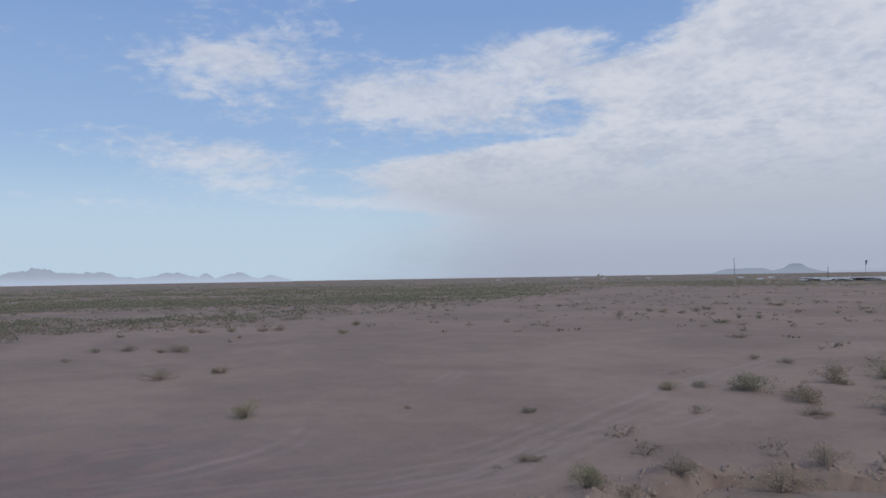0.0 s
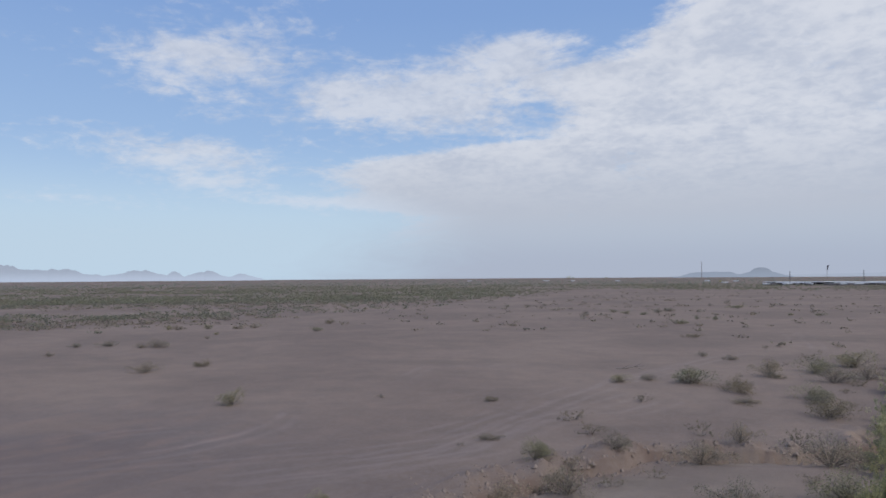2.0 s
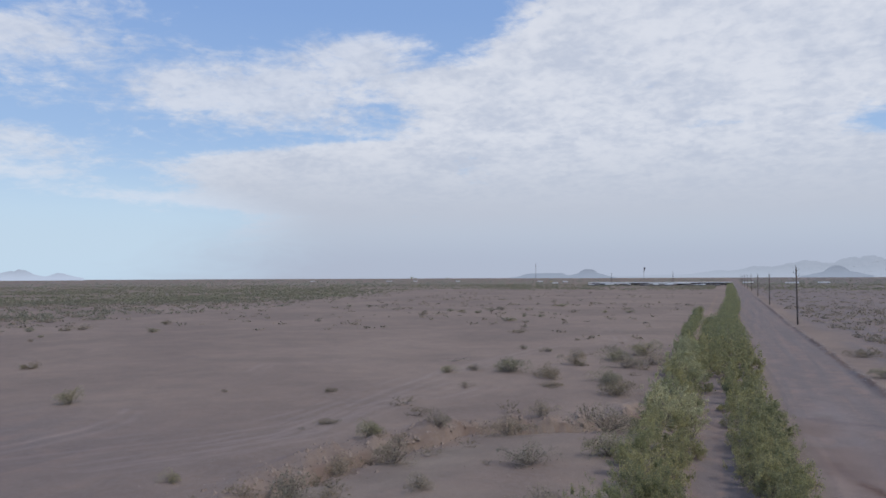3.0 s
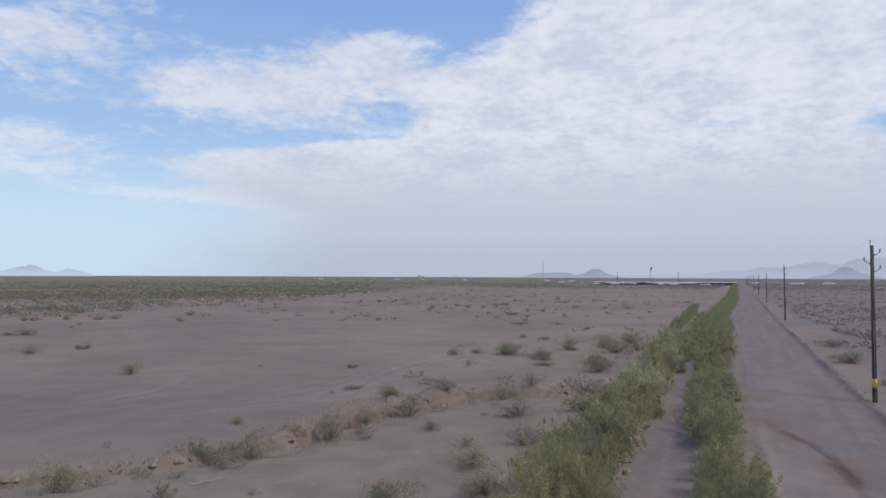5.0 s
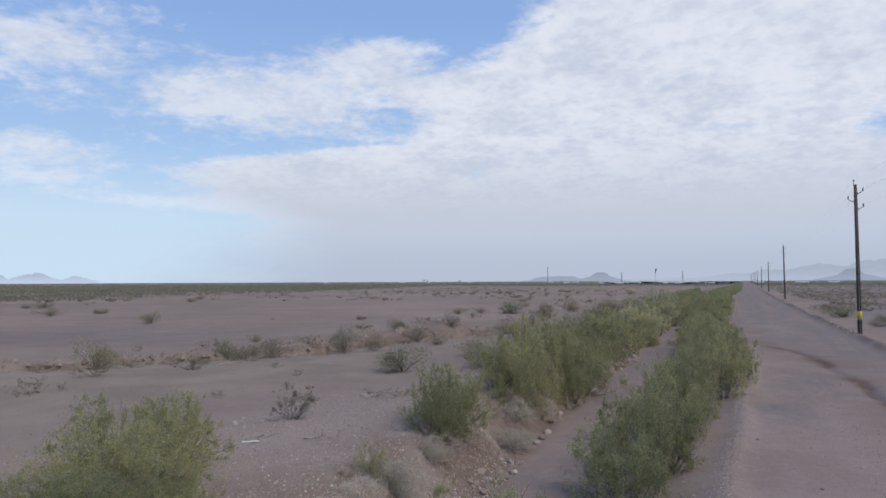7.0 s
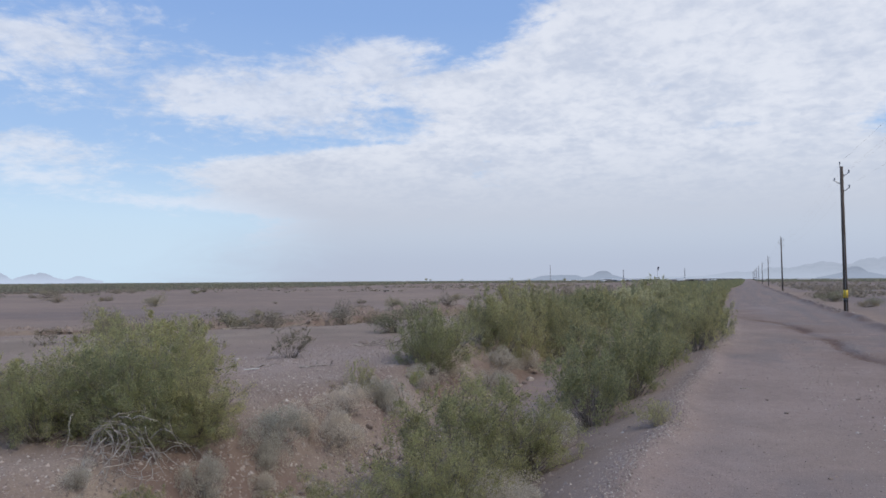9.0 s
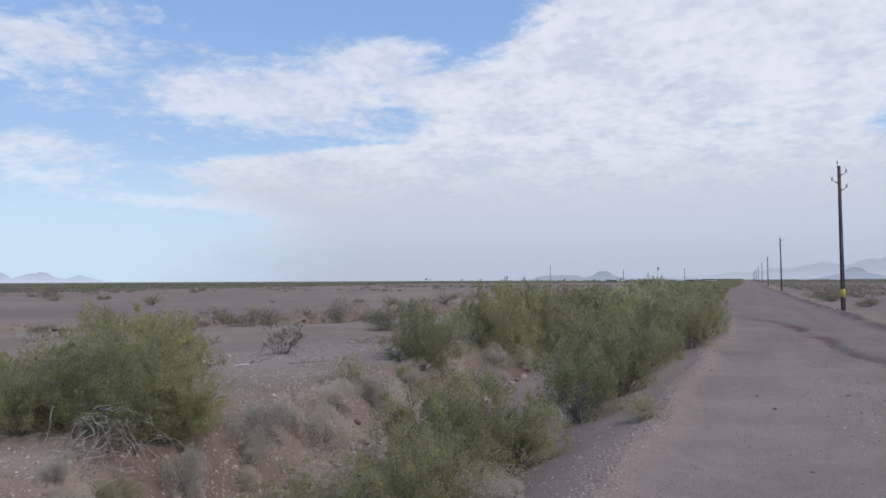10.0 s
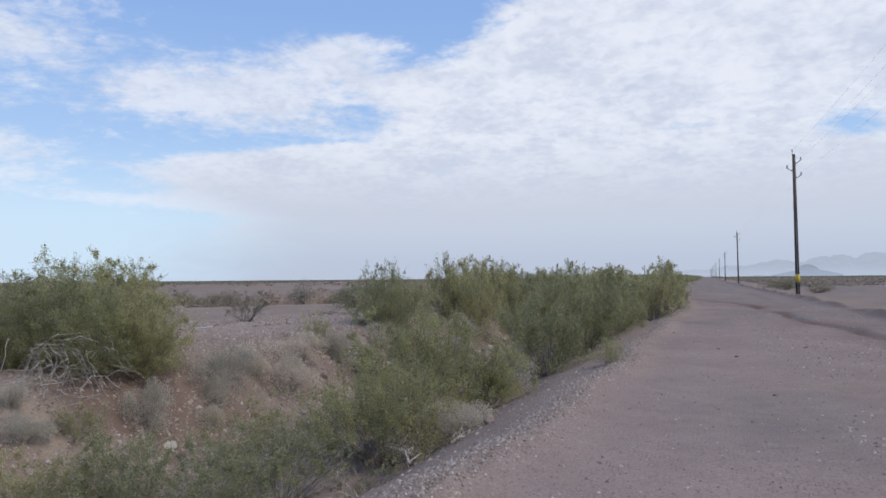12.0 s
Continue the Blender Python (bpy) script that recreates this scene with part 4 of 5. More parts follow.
for x, y, h, wd in ((-22.5, 24.0, 0.8, 0.7), (-22.3, 17.3, 0.45, 0.3), (-22.7, 16.4, 0.85, 0.9), (-15.4, 20.4, 0.5, 0.3), (-16.5, 18.2, 0.42, 0.4),
                    (-19.6, 25.5, 0.4, 0.4), (-17.3, 23.8, 0.4, 0.4), (-31.0, 29.0, 0.6, 0.4), (-24.9, 32.4, 0.8, 0.9), (-20.5, 46.5, 0.8, 0.9),
                    (-22.6, 39.6, 0.6, 0.8), (-19.3, 49.0, 0.7, 0.8), (-14.2, 57.8, 1.3, 1.0), (-19.3, 57.4, 1.2, 1.0), (-11.3, 20.9, 0.4, 0.6), (-24.4, 26.6, 0.5, 0.7), (-26.3, 29.6, 0.9, 1.2), (-23.6, 28.8, 0.8, 1.1), (-27.3, 26.6, 0.7, 1.1), (-26.6, 24.4, 0.6, 1.0),
                    (-22.4, 23.6, 0.9, 1.0), (-25.2, 31.4, 0.8, 1.2), (-22.0, 38.4, 0.7, 1.1), (-24.2, 20.2, 0.6, 1.1), (-22.8, 47.6, 0.8, 1.1), (-24.6, 35.5, 0.7, 1.0), (-28.2, 21.0, 0.5, 0.9), (-27.9, 23.9, 0.6, 1.0), (-25.4, 33.4, 0.6, 1.1), (-24.0, 40.6, 0.7, 1.1), (-23.2, 44.8, 0.6, 1.0), (-26.0, 26.4, 0.5, 0.9), (-24.6, 29.0, 0.6, 0.9)):
    plant(("dry", int(x * 10) % 2), x, y, h, wd)

rng = np.random.RandomState(55)
for k in range(75):
    x, y = rng.uniform(-31, -11.5), rng.uniform(34, 118)
    if rng.rand() < 0.35 + 0.5 * float(vnoise(x, y, 9.0, 350)) and x < -11 - 0.02 * y:
        key = ("dry", rng.randint(2)) if rng.rand() < 0.6 else ("field", rng.randint(3))
        h = rng.uniform(0.35, 1.0)
        plant(key, x, y, h, h * rng.uniform(1.0, 1.7))

# single shrubs on the open field
for x, y, h, wd in ((-50.8, 49.6, 1.4, 0.95), (-43.4, 57.7, 0.3, 0.28), (-35.5, 60.9, 0.55, 0.5), (-25.0, 77.6, 1.7, 2.0), (-20.6, 85.7, 1.8, 1.4),
                    (-17.4, 90.6, 1.6, 1.9), (-14.4, 96.7, 2.0, 2.0), (-15.6, 74.1, 1.2, 1.6), (-20.5, 74.5, 1.6, 1.0), (-73.4, 57.2, 1.1, 1.3),
                    (-72.7, 62.6, 0.6, 0.4), (-71.9, 63.1, 0.9, 0.8), (-95.2, 72.9, 1.2, 1.6), (-96.5, 71.3, 0.7, 0.8), (-103.4, 70.9, 0.8, 1.4), (-105.9, 67.6, 0.65, 0.9)):
    plant(("field", int(x * 7) % 3), x, y, h * 1.05, wd * 1.22)
for x, y, h, wd in ((-96.5, 59.2, 0.6, 0.5), (-123.2, 93.9, 1.1, 0.9), (-121.6, 94.8, 1.1, 0.9), (-117.6, 98.5, 1.1, 1.0), (-113.5, 102.3, 0.9, 1.0),
                    (-113.2, 105.7, 1.1, 1.6), (-97.0, 105.4, 1.0, 1.2), (-109.7, 121.9, 1.2, 1.1), (-100.8, 85.4, 0.5, 0.4), (-105.7, 91.0, 0.5, 0.6),
                    (-78.8, 180.3, 0.8, 0.7), (-74.8, 188.3, 1.0, 1.1), (-70.0, 184.7, 1.0, 1.2), (-64.5, 181.8, 0.9, 1.1), (-63.9, 190.6, 1.3, 1.5), (-63.9, 199.9, 1.1, 1.6)):
    plant(("field", int(x * 7) % 3), x, y, h * 1.05, wd * 1.22)
for x, y, h, wd in ((-48.7, 156.1, 0.9, 1.8), (-49.1, 170.0, 0.9, 0.7), (-45.2, 169.9, 1.0, 1.0), (-37.7, 124.8, 0.8, 1.2), (-53.8, 229.9, 1.0, 2.6),
                    (-34.9, 194.1, 0.8, 0.9), (-28.9, 197.1, 0.8, 1.4), (-117.2, 209.1, 0.8, 0.9), (-111.4, 211.7, 0.8, 0.9), (-19.2, 69.9, 0.5, 1.1),
                    (-13.7, 66.7, 1.5, 1.6), (-108.5, 217.6, 0.9, 0.9), (8.9, 88.6, 1.5, 1.9), (9.2, 106.8, 1.4, 1.5), (9.6, 72.0, 0.8, 0.9), (11.5, 80.0, 0.9, 1.1)):
    plant(("field", int(x * 7) % 3), x, y, h * 1.05, wd * 1.22)


# ---- far scrub: too many to count ----
def scrub(count, seed, place_rule, size, pieces, blade):
    """Tufts of leafy blades scattered where the rule allows."""
    rng = np.random.RandomState(seed)
    xy = place_rule(rng, count)
    n = len(xy)
    z = height(xy[:, 0], xy[:, 1])
    s = rng.uniform(*size, n)
    d = rng.normal(size=(n, pieces, 3)) * np.array([0.58, 0.58, 0.20])
    d[..., 2] = np.abs(d[..., 2]) + 0.12
    centre = np.stack([xy[:, 0], xy[:, 1], z], -1)[:, None, :] + d * s[:, None, None]
    flat_s = np.repeat(s, pieces)[:, None]
    pts = centre.reshape(-1, 3)
    u = rng.normal(size=pts.shape) * np.array([1.0, 1.0, 0.5])
    u /= np.linalg.norm(u, axis=1)[:, None]
    v = np.cross(u, rng.normal(size=pts.shape))
    v /= np.linalg.norm(v, axis=1)[:, None]
    u, v = u * flat_s * blade * 0.58, v * flat_s * blade * 0.42
    return np.stack([pts - u + v, pts - u * 0.6 - v, pts + u], 1) 


def green_rule(x, y):
    """How thick the creosote flat grows: none on the open sand, dense beyond it, in bands."""
    r = np.hypot(x + 11, y - 18)
    border = -132 - np.clip(y - 200, 0, 400) * 0.28 + 26 * (fbm(x, y, 60, 300) - 0.5)
    beyond = smooth(-(x - border), -10, 60)
    deep = smooth(y + 40 * (fbm(x, y, 80, 303) - 0.5), 470, 620)
    want = np.maximum(beyond, deep)
    bands = 1 - 0.93 * np.exp(-((r - 232 - 40 * (fbm(x, y, 90, 306) - 0.5)) / 20) ** 2) * smooth(-x, 110, 170) - 0.75 * np.exp(-((r - 420) / 36) ** 2) * smooth(-x, 200, 280) - 0.95 * np.exp(-((r - 1750) / 260) ** 2) * smooth(-x, 1150, 1350)
    return want * np.clip(bands, 0, 1) * smooth(fbm(x, y, 30, 310), 0.28, 0.58) * smooth(fbm(x, y, 9, 315), 0.2, 0.55)


def wedge(rng, count, r0, r1, a0, a1):
    a = np.radians(rng.uniform(a0, a1, count))
    r = np.exp(rng.uniform(math.log(r0), math.log(r1), count))
    return np.stack([-8 + r * np.sin(a), 12 + r * np.cos(a)], -1)


def rule_green(r0, r1, a0=-78, a1=16):
    def choose(rng, count):
        xy = wedge(rng, count, r0, r1, a0, a1)
        return xy[(rng.rand(len(xy)) < green_rule(xy[:, 0], xy[:, 1])) & ~((xy[:, 0] > -16) & (xy[:, 0] < 9))]
    return choose


def rule_fringe(rng, count):
    xy = wedge(rng, count, 95, 620, -78, 16)
    x, y = xy[:, 0], xy[:, 1]
    near_green = smooth(green_rule(x - 22, y + 18) + green_rule(x - 8, y + 8), 0.05, 0.9) * 0.8
    mid = 0.05 * smooth(y, 95, 150) * (x > -150) + 0.30 * smooth(y, 130, 380) * smooth(fbm(x, y, 26, 330), 0.42, 0.68)
    right = 0.8 * smooth(x, 9, 14) * smooth(fbm(x, y, 22, 333), 0.28, 0.56)
    want = np.maximum(np.maximum(near_green, mid), right)
    return xy[(rng.rand(len(xy)) < want) & ~((x > -16) & (x < 8.5))]


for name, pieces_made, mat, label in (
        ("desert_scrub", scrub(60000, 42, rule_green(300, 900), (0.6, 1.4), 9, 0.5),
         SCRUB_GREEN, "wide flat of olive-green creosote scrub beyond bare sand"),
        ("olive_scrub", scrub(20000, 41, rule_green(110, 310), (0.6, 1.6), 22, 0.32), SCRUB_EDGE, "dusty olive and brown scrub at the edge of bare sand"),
        ("horizon_scrub", scrub(34000, 43, rule_green(850, 3800), (0.6, 1.2), 5, 1.2), SCRUB_HAZED, "pale belt of creosote scrub along the horizon, haze painted in"),
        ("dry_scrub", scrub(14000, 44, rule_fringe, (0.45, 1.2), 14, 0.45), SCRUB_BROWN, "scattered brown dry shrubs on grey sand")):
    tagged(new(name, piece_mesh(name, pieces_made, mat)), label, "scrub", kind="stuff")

# ---- the pole line beside the road ----
def utility_pole(banded):
    root = new("utility_pole")
    high = 11.35
    bm = bmesh.new()
    cone(bm, 0.165, 0.115, high + 0.6, (0, 0, -0.6), 14)
    part("shaft", bm_mesh("shaft", bm, POLE_WOOD, True), root)
    for z, mat, name in ((0.80, BAND_BLACK, "black_band"), (1.10, BAND_YELLOW, "yellow_band")) if banded else ():
        bm = bmesh.new()
        cone(bm, 0.168, 0.166, 0.28 if mat is BAND_BLACK else 0.64, (0, 0, z), 14)
        part(name, bm_mesh(name, bm, mat, True), root, "yellow marker band" if mat is BAND_YELLOW else "black marker band")
    for side, z in ((1, high - 0.72), (-1, high - 1.32), (1, high - 1.92)):
        verts, faces = [], []
        tube(verts, faces, [(0.08 * side, 0, z), (0.28 * side, 0, z + 0.06), (0.48 * side, 0, z + 0.22)], [0.040, 0.030, 0.026], 6)
        tube(verts, faces, [(0.10 * side, 0, z - 0.16), (0.12 * side, 0, z + 0.12)], [0.03, 0.03], 6)
        arm = part("bracket", mesh_from("bracket", verts, faces, STEEL), root)
        bm = bmesh.new()
        for k, r in enumerate((0.05, 0.068, 0.05, 0.068, 0.04)):
            cone(bm, r, r * 0.8, 0.055, (0.50 * side, 0, z + 0.20 + 0.055 * k), 8)
        part("insulator", bm_mesh("insulator", bm, PORCELAIN, True), arm)
    bm = bmesh.new()
    cone(bm, 0.03, 0.025, 0.38, (-0.10, 0, high - 0.12), 6)
    for k, r in enumerate((0.05, 0.07, 0.05)):
        cone(bm, r, r * 0.8, 0.05, (-0.10, 0, high + 0.24 + 0.05 * k), 8)
    part("top_pin", bm_mesh("top_pin", bm, STEEL), root)
    bm = bmesh.new()
    box(bm, (0.03, 0.02, 6.0), (0.0, -0.165, 3.0))
    part("ground_wire_guard", bm_mesh("ground_wire_guard", bm, STEEL), root)
    return tagged(root, "tall dark creosoted wooden utility pole" + (" with a yellow marker band" if banded else " beside the dirt road"), "utility pole", "utility poles along the road")


POLE_Y = [-43.2 + 105.2 * k for k in range(10)]
POLE_SUNK = [0.03] * 3 + [1.05] * 7          # the farther poles stand deeper in the ground
first_pole = utility_pole(True)
first_pole.matrix_basis = pose(7.0, POLE_Y[1], ground_z(7.0, POLE_Y[1]) - 0.03, 0.3, -0.15, 0)
plain_pole = utility_pole(False)
plain_pole.matrix_basis = pose(7.0, POLE_Y[0], ground_z(7.0, POLE_Y[0]) - 0.03, 0.2, 0.1, 0)
for k, y in enumerate(POLE_Y[2:]):
    copy_thing(plain_pole, pose(7.0, y, ground_z(7.0, y) - POLE_SUNK[k + 2], 0.4 * math.sin(k), -0.4 * math.cos(k * 2.0), 0))
for x, z in ((0.50, 11.35 - 0.24), (-0.50, 11.35 - 0.84), (0.50, 11.35 - 1.44), (-0.10, 11.35 + 0.4)):
    for k in range(len(POLE_Y) - 1):
        verts, faces = [], []
        t = np.linspace(0, 1, 17)
        pts = [(7.0 + x, POLE_Y[k] + (POLE_Y[k + 1] - POLE_Y[k]) * s, z - POLE_SUNK[k] * (1 - s) - POLE_SUNK[k + 1] * s - 1.3 * 4 * s * (1 - s)) for s in t]
        tube(verts, faces, pts, [0.0025] * len(pts), 3)
        tagged(new("power_line", mesh_from("power_line", verts, faces, WIRE)), "thin bare overhead power line between wooden poles", "power line", "power lines")


# ---- stones ----
def pebble_shape(rng, n, lo, hi):
    """n small angular stones, half sunk in the ground."""
    base = np.array([(1, 0.1, -0.25), (0.3, 0.9, -0.25), (-0.9, 0.5, -0.25), (-0.7, -0.8, -0.25), (0.4, -0.9, -0.25), (0.2, 0.1, 0.7), (-0.3, -0.2, 0.6)], float)
    tris = np.array([(0, 1, 5), (1, 2, 5), (2, 6, 5), (2, 3, 6), (3, 4, 6), (4, 5, 6), (4, 0, 5)])
    v = base[None] * rng.uniform(0.7, 1.25, (n, 7, 1)) + rng.normal(size=(n, 7, 3)) * 0.10
    a = rng.uniform(0, 2 * math.pi, n)
    c, s = np.cos(a), np.sin(a)
    v = np.stack([v[..., 0] * c[:, None] - v[..., 1] * s[:, None], v[..., 0] * s[:, None] + v[..., 1] * c[:, None], v[..., 2]], -1)
    size = lo * (hi / lo) ** (rng.rand(n) ** 2.2)
    return v * size[:, None, None], tris


def strew(name, rng, xy, lo, hi, label, mat=STONE):
    v, tris = pebble_shape(rng, len(xy), lo, hi)
    v[..., 0] += xy[:, None, 0]
    v[..., 1] += xy[:, None, 1]
    v[..., 2] += height(xy[:, 0], xy[:, 1])[:, None]
    faces = (np.arange(len(xy))[:, None, None] * 7 + tris[None]).reshape(-1, 3)
    return tagged(new(name, mesh_from(name, v.reshape(-1, 3), faces, mat)), label, "gravel", kind="stuff")


rng = np.random.RandomState(31)
y = 1.5 + 45 * rng.rand(21000) ** 2.2
strew("gravel_windrow", rng, np.stack([road_edge(y) + 0.18 + rng.normal(size=len(y)) * (0.13 + 0.14 * rng.rand(len(y))), y], -1), 0.007, 0.023, "pale crushed gravel heaped along the road's edge")
y = 1 + 40 * rng.rand(2600) ** 1.5
strew("slope_gravel", rng, np.stack([road_edge(y) - rng.uniform(0.1, 1.7, len(y)), y], -1), 0.008, 0.040, "loose gravel on the ditch slope")
y = 2 + 45 * rng.rand(15000) ** 2.3
strew("road_gravel", rng, np.stack([-1.8 + 8.3 * rng.rand(len(y)) ** 0.75, y], -1), 0.006, 0.026, "loose stones strewn over the dirt road")
y = 3 + 30 * rng.rand(9000) ** 1.6
x = 1.2 + 5.3 * rng.rand(len(y))
rough_lane = vnoise(x, y * 0.25, 0.9, 171) > 0.42
strew("lane_gravel", rng, np.stack([x, y], -1)[rough_lane], 0.007, 0.040, "coarse grey gravel along the rough side of the dirt road")
y = 3 + 45 * rng.rand(22000) ** 2.0
strew("bank_gravel", rng, np.stack([ditch_mid(y) - ditch_half(y) - rng.gamma(1.7, 1.0, len(y)), y], -1), 0.009, 0.034, "pale stones and gravel on the ditch bank", PALE_STONE)
strew("bank_pebbles", rng, np.stack([rng.uniform(-13.5, -7.2, 11000), 7.5 + 13 * rng.rand(11000)], -1), 0.010, 0.038, "pale pebbles strewn over the sandy bank top", PALE_STONE)
y = 14 + 46 * rng.rand(2400)
strew("earth_clods", rng, np.stack([scarp_line(y) - 0.5 + rng.normal(size=len(y)) * 1.0, y], -1), 0.035, 0.20, "crumbled clods of dry earth along the eroded bank", CLOD)
y = 4 + 15 * rng.rand(7500)
strew("bank_cobbles", rng, np.stack([ditch_mid(y) - ditch_half(y) + 0.2 - rng.gamma(1.4, 0.55, len(y)), y], -1), 0.012, 0.055, "pale cobbles on the reddish ditch bank", PALE_STONE)
y = 58 + 100 * rng.rand(1000) ** 1.3
strew("berm_rubble", rng, np.stack([berm_line(y) + rng.normal(size=len(y)) * 0.28, y], -1), 0.03, 0.13, "pale stones and clods along the graded berm", PALE_STONE)
strew("field_gravel", rng, np.stack([rng.uniform(-30, -8, 2600), 5 + 40 * rng.rand(2600) ** 1.2], -1), 0.010, 0.05, "scattered small stones on desert sand")


def rock_mesh(seed):
    rng = np.random.RandomState(seed)
    bm = bmesh.new()
    bmesh.ops.create_icosphere(bm, subdivisions=2, radius=1.0)
    cuts = [(Vector(rng.normal(size=3)).normalized(), rng.uniform(0.55, 0.85)) for k in range(7)]
    for v in bm.verts:
        for d, r in cuts:
            over = v.co.dot(d) - r
            if over > 0:
                v.co -= d * over
        v.co *= 1 + 0.08 * (rng.rand() - 0.5)
        v.co.z *= 0.7
    return bm_mesh("rock", bm, PALE_STONE)


ROCKS = [rock_mesh(k) for k in range(5)]


def rock(x, y, size, rng):
    ob = new("rock", ROCKS[rng.randint(5)])
    ob.matrix_basis = pose(x, y, ground_z(x, y) + size * 0.2, rng.uniform(-20, 20), rng.uniform(-20, 20), rng.uniform(0, 360)) @ Matrix.Diagonal((size * rng.uniform(0.8, 1.4), size, size * rng.uniform(0.7, 1.0), 1))
    return tagged(ob, "pale angular rock lying on the ditch bank", "rock", "rocks on the ditch bank")


rng = np.random.RandomState(77)
for k in range(190):
    y = 6 + 66 * rng.rand() ** 1.1
    rock(float(ditch_mid(y) - ditch_half(y)) + 0.15 - rng.gamma(1.5, 0.30), y, rng.uniform(0.05, 0.16) * (1.6 if y > 24 else 1.0), rng)
for x, y, s in ((-13.2, 15.0, 0.13), (-12.5, 21.0, 0.16), (-12.9, 21.4, 0.10), (-12.0, 20.6, 0.09), (0.6, 14.3, 0.05), (-0.8, 20.1, 0.05), (0.3, 15.9, 0.04), (0.9, 9.5, 0.04), (2.1, 16.6, 0.05),
                (-2.5, 7.6, 0.09), (-7.1, 44.0, 0.2), (-7.6, 46.5, 0.24), (-8.1, 49.2, 0.2), (-7.3, 42.2, 0.18)):
    tagged(rock(x, y, s, rng), "pale stone lying on bare sand", group="stones on the sand")


# ---- dead wood ----
def dead_branch(x, y, length, turn, forks, seed, label):
    rng = np.random.RandomState(seed)
    verts, faces = [], []
    a = np.array([0.0, 0.0, 0.03])
    d = np.array([1.0, 0.0, 0.05])
    pts = [a + d * length * t + rng.normal(size=3) * 0.03 * length * (0 < t < 1) for t in np.linspace(0, 1, 6)]
    tube(verts, faces, pts, np.linspace(0.010 + 0.012 * length, 0.005, 6), 6)
    ob = new("dead_branch", mesh_from("dead_branch", verts, faces, BLEACHED))
    for k in range(forks):
        b = pts[1 + k % 4]
        e = b + np.array([rng.uniform(0.1, 0.4), rng.uniform(-0.4, 0.4), rng.uniform(0.0, 0.22)]) * length
        verts, faces = [], []
        tube(verts, faces, [b, (b + e) / 2 + rng.normal(size=3) * 0.04 * length, e], [0.004 + 0.007 * length, 0.004 + 0.004 * length, 0.003], 5)
        part("twig", mesh_from("twig", verts, faces, BLEACHED), ob)
    ob.matrix_basis = pose(x, y, ground_z(x, y) + 0.01, 0, 0, turn)
    return tagged(ob, label, "branch", "dead branches on the sand")


dead_branch(-11.9, 13.9, 0.8, 20, 1, 1, "short bleached stick lying on sand")


def scrap_board(x, y, long, turn):
    """A splintered white board, tapering and slightly warped."""
    bm = bmesh.new()
    box(bm, (long, 0.075, 0.022), (0, 0, 0.014))
    bmesh.ops.subdivide_edges(bm, edges=[e for e in bm.edges if abs((e.verts[0].co - e.verts[1].co).x) > 0.1], cuts=5)
    for v in bm.verts:
        v.co.y *= 1 - 0.5 * max(0.0, v.co.x / long)
        v.co.z += 0.012 * math.sin(4 * v.co.x / long) + 0.012
    bmesh.ops.bevel(bm, geom=bm.edges[:], offset=0.003, segments=1, affect="EDGES")
    ob = new("board", bm_mesh("board", bm, PLASTIC_WHITE))
    ob.matrix_basis = pose(x, y, ground_z(x, y) - 0.004, 0, 0, turn)
    return tagged(ob, "splintered white board lying on pebbly sand", "board")


scrap_board(-11.5, 13.45, 0.38, 25)
dead_branch(-12.0, 12.9, 1.3, 155, 5, 2, "forked grey dead branch lying on sand")
dead_branch(-10.6, 14.2, 1.0, 10, 4, 3, "forked grey dead branch lying on sand")
dead_branch(-12.6, 20.4, 1.5, 30, 6, 4, "tangled dead brush lying beside a bush")
dead_branch(-11.2, 20.2, 1.2, 200, 6, 5, "tangled dead brush lying beside a bush")
dead_branch(-23.3, 31.6, 1.8, 40, 6, 6, "bleached driftwood along the wash bank")
dead_branch(-22.9, 25.8, 1.6, 60, 6, 7, "bleached driftwood along the wash bank")
dead_branch(-0.25, 17.1, 0.25, 15, 0, 8, "small dark stick lying on the road")
dead_branch(-34.5, 84.0, 3.2, 5, 7, 9, "dark dead branch lying on open sand")
dead_branch(-2.85, 5.9, 0.7, 120, 11, 10, "pale dead branch on the gravel slope")
dead_branch(-2.75, 6.8, 0.6, 80, 11, 11, "pale dead branch on the gravel slope")


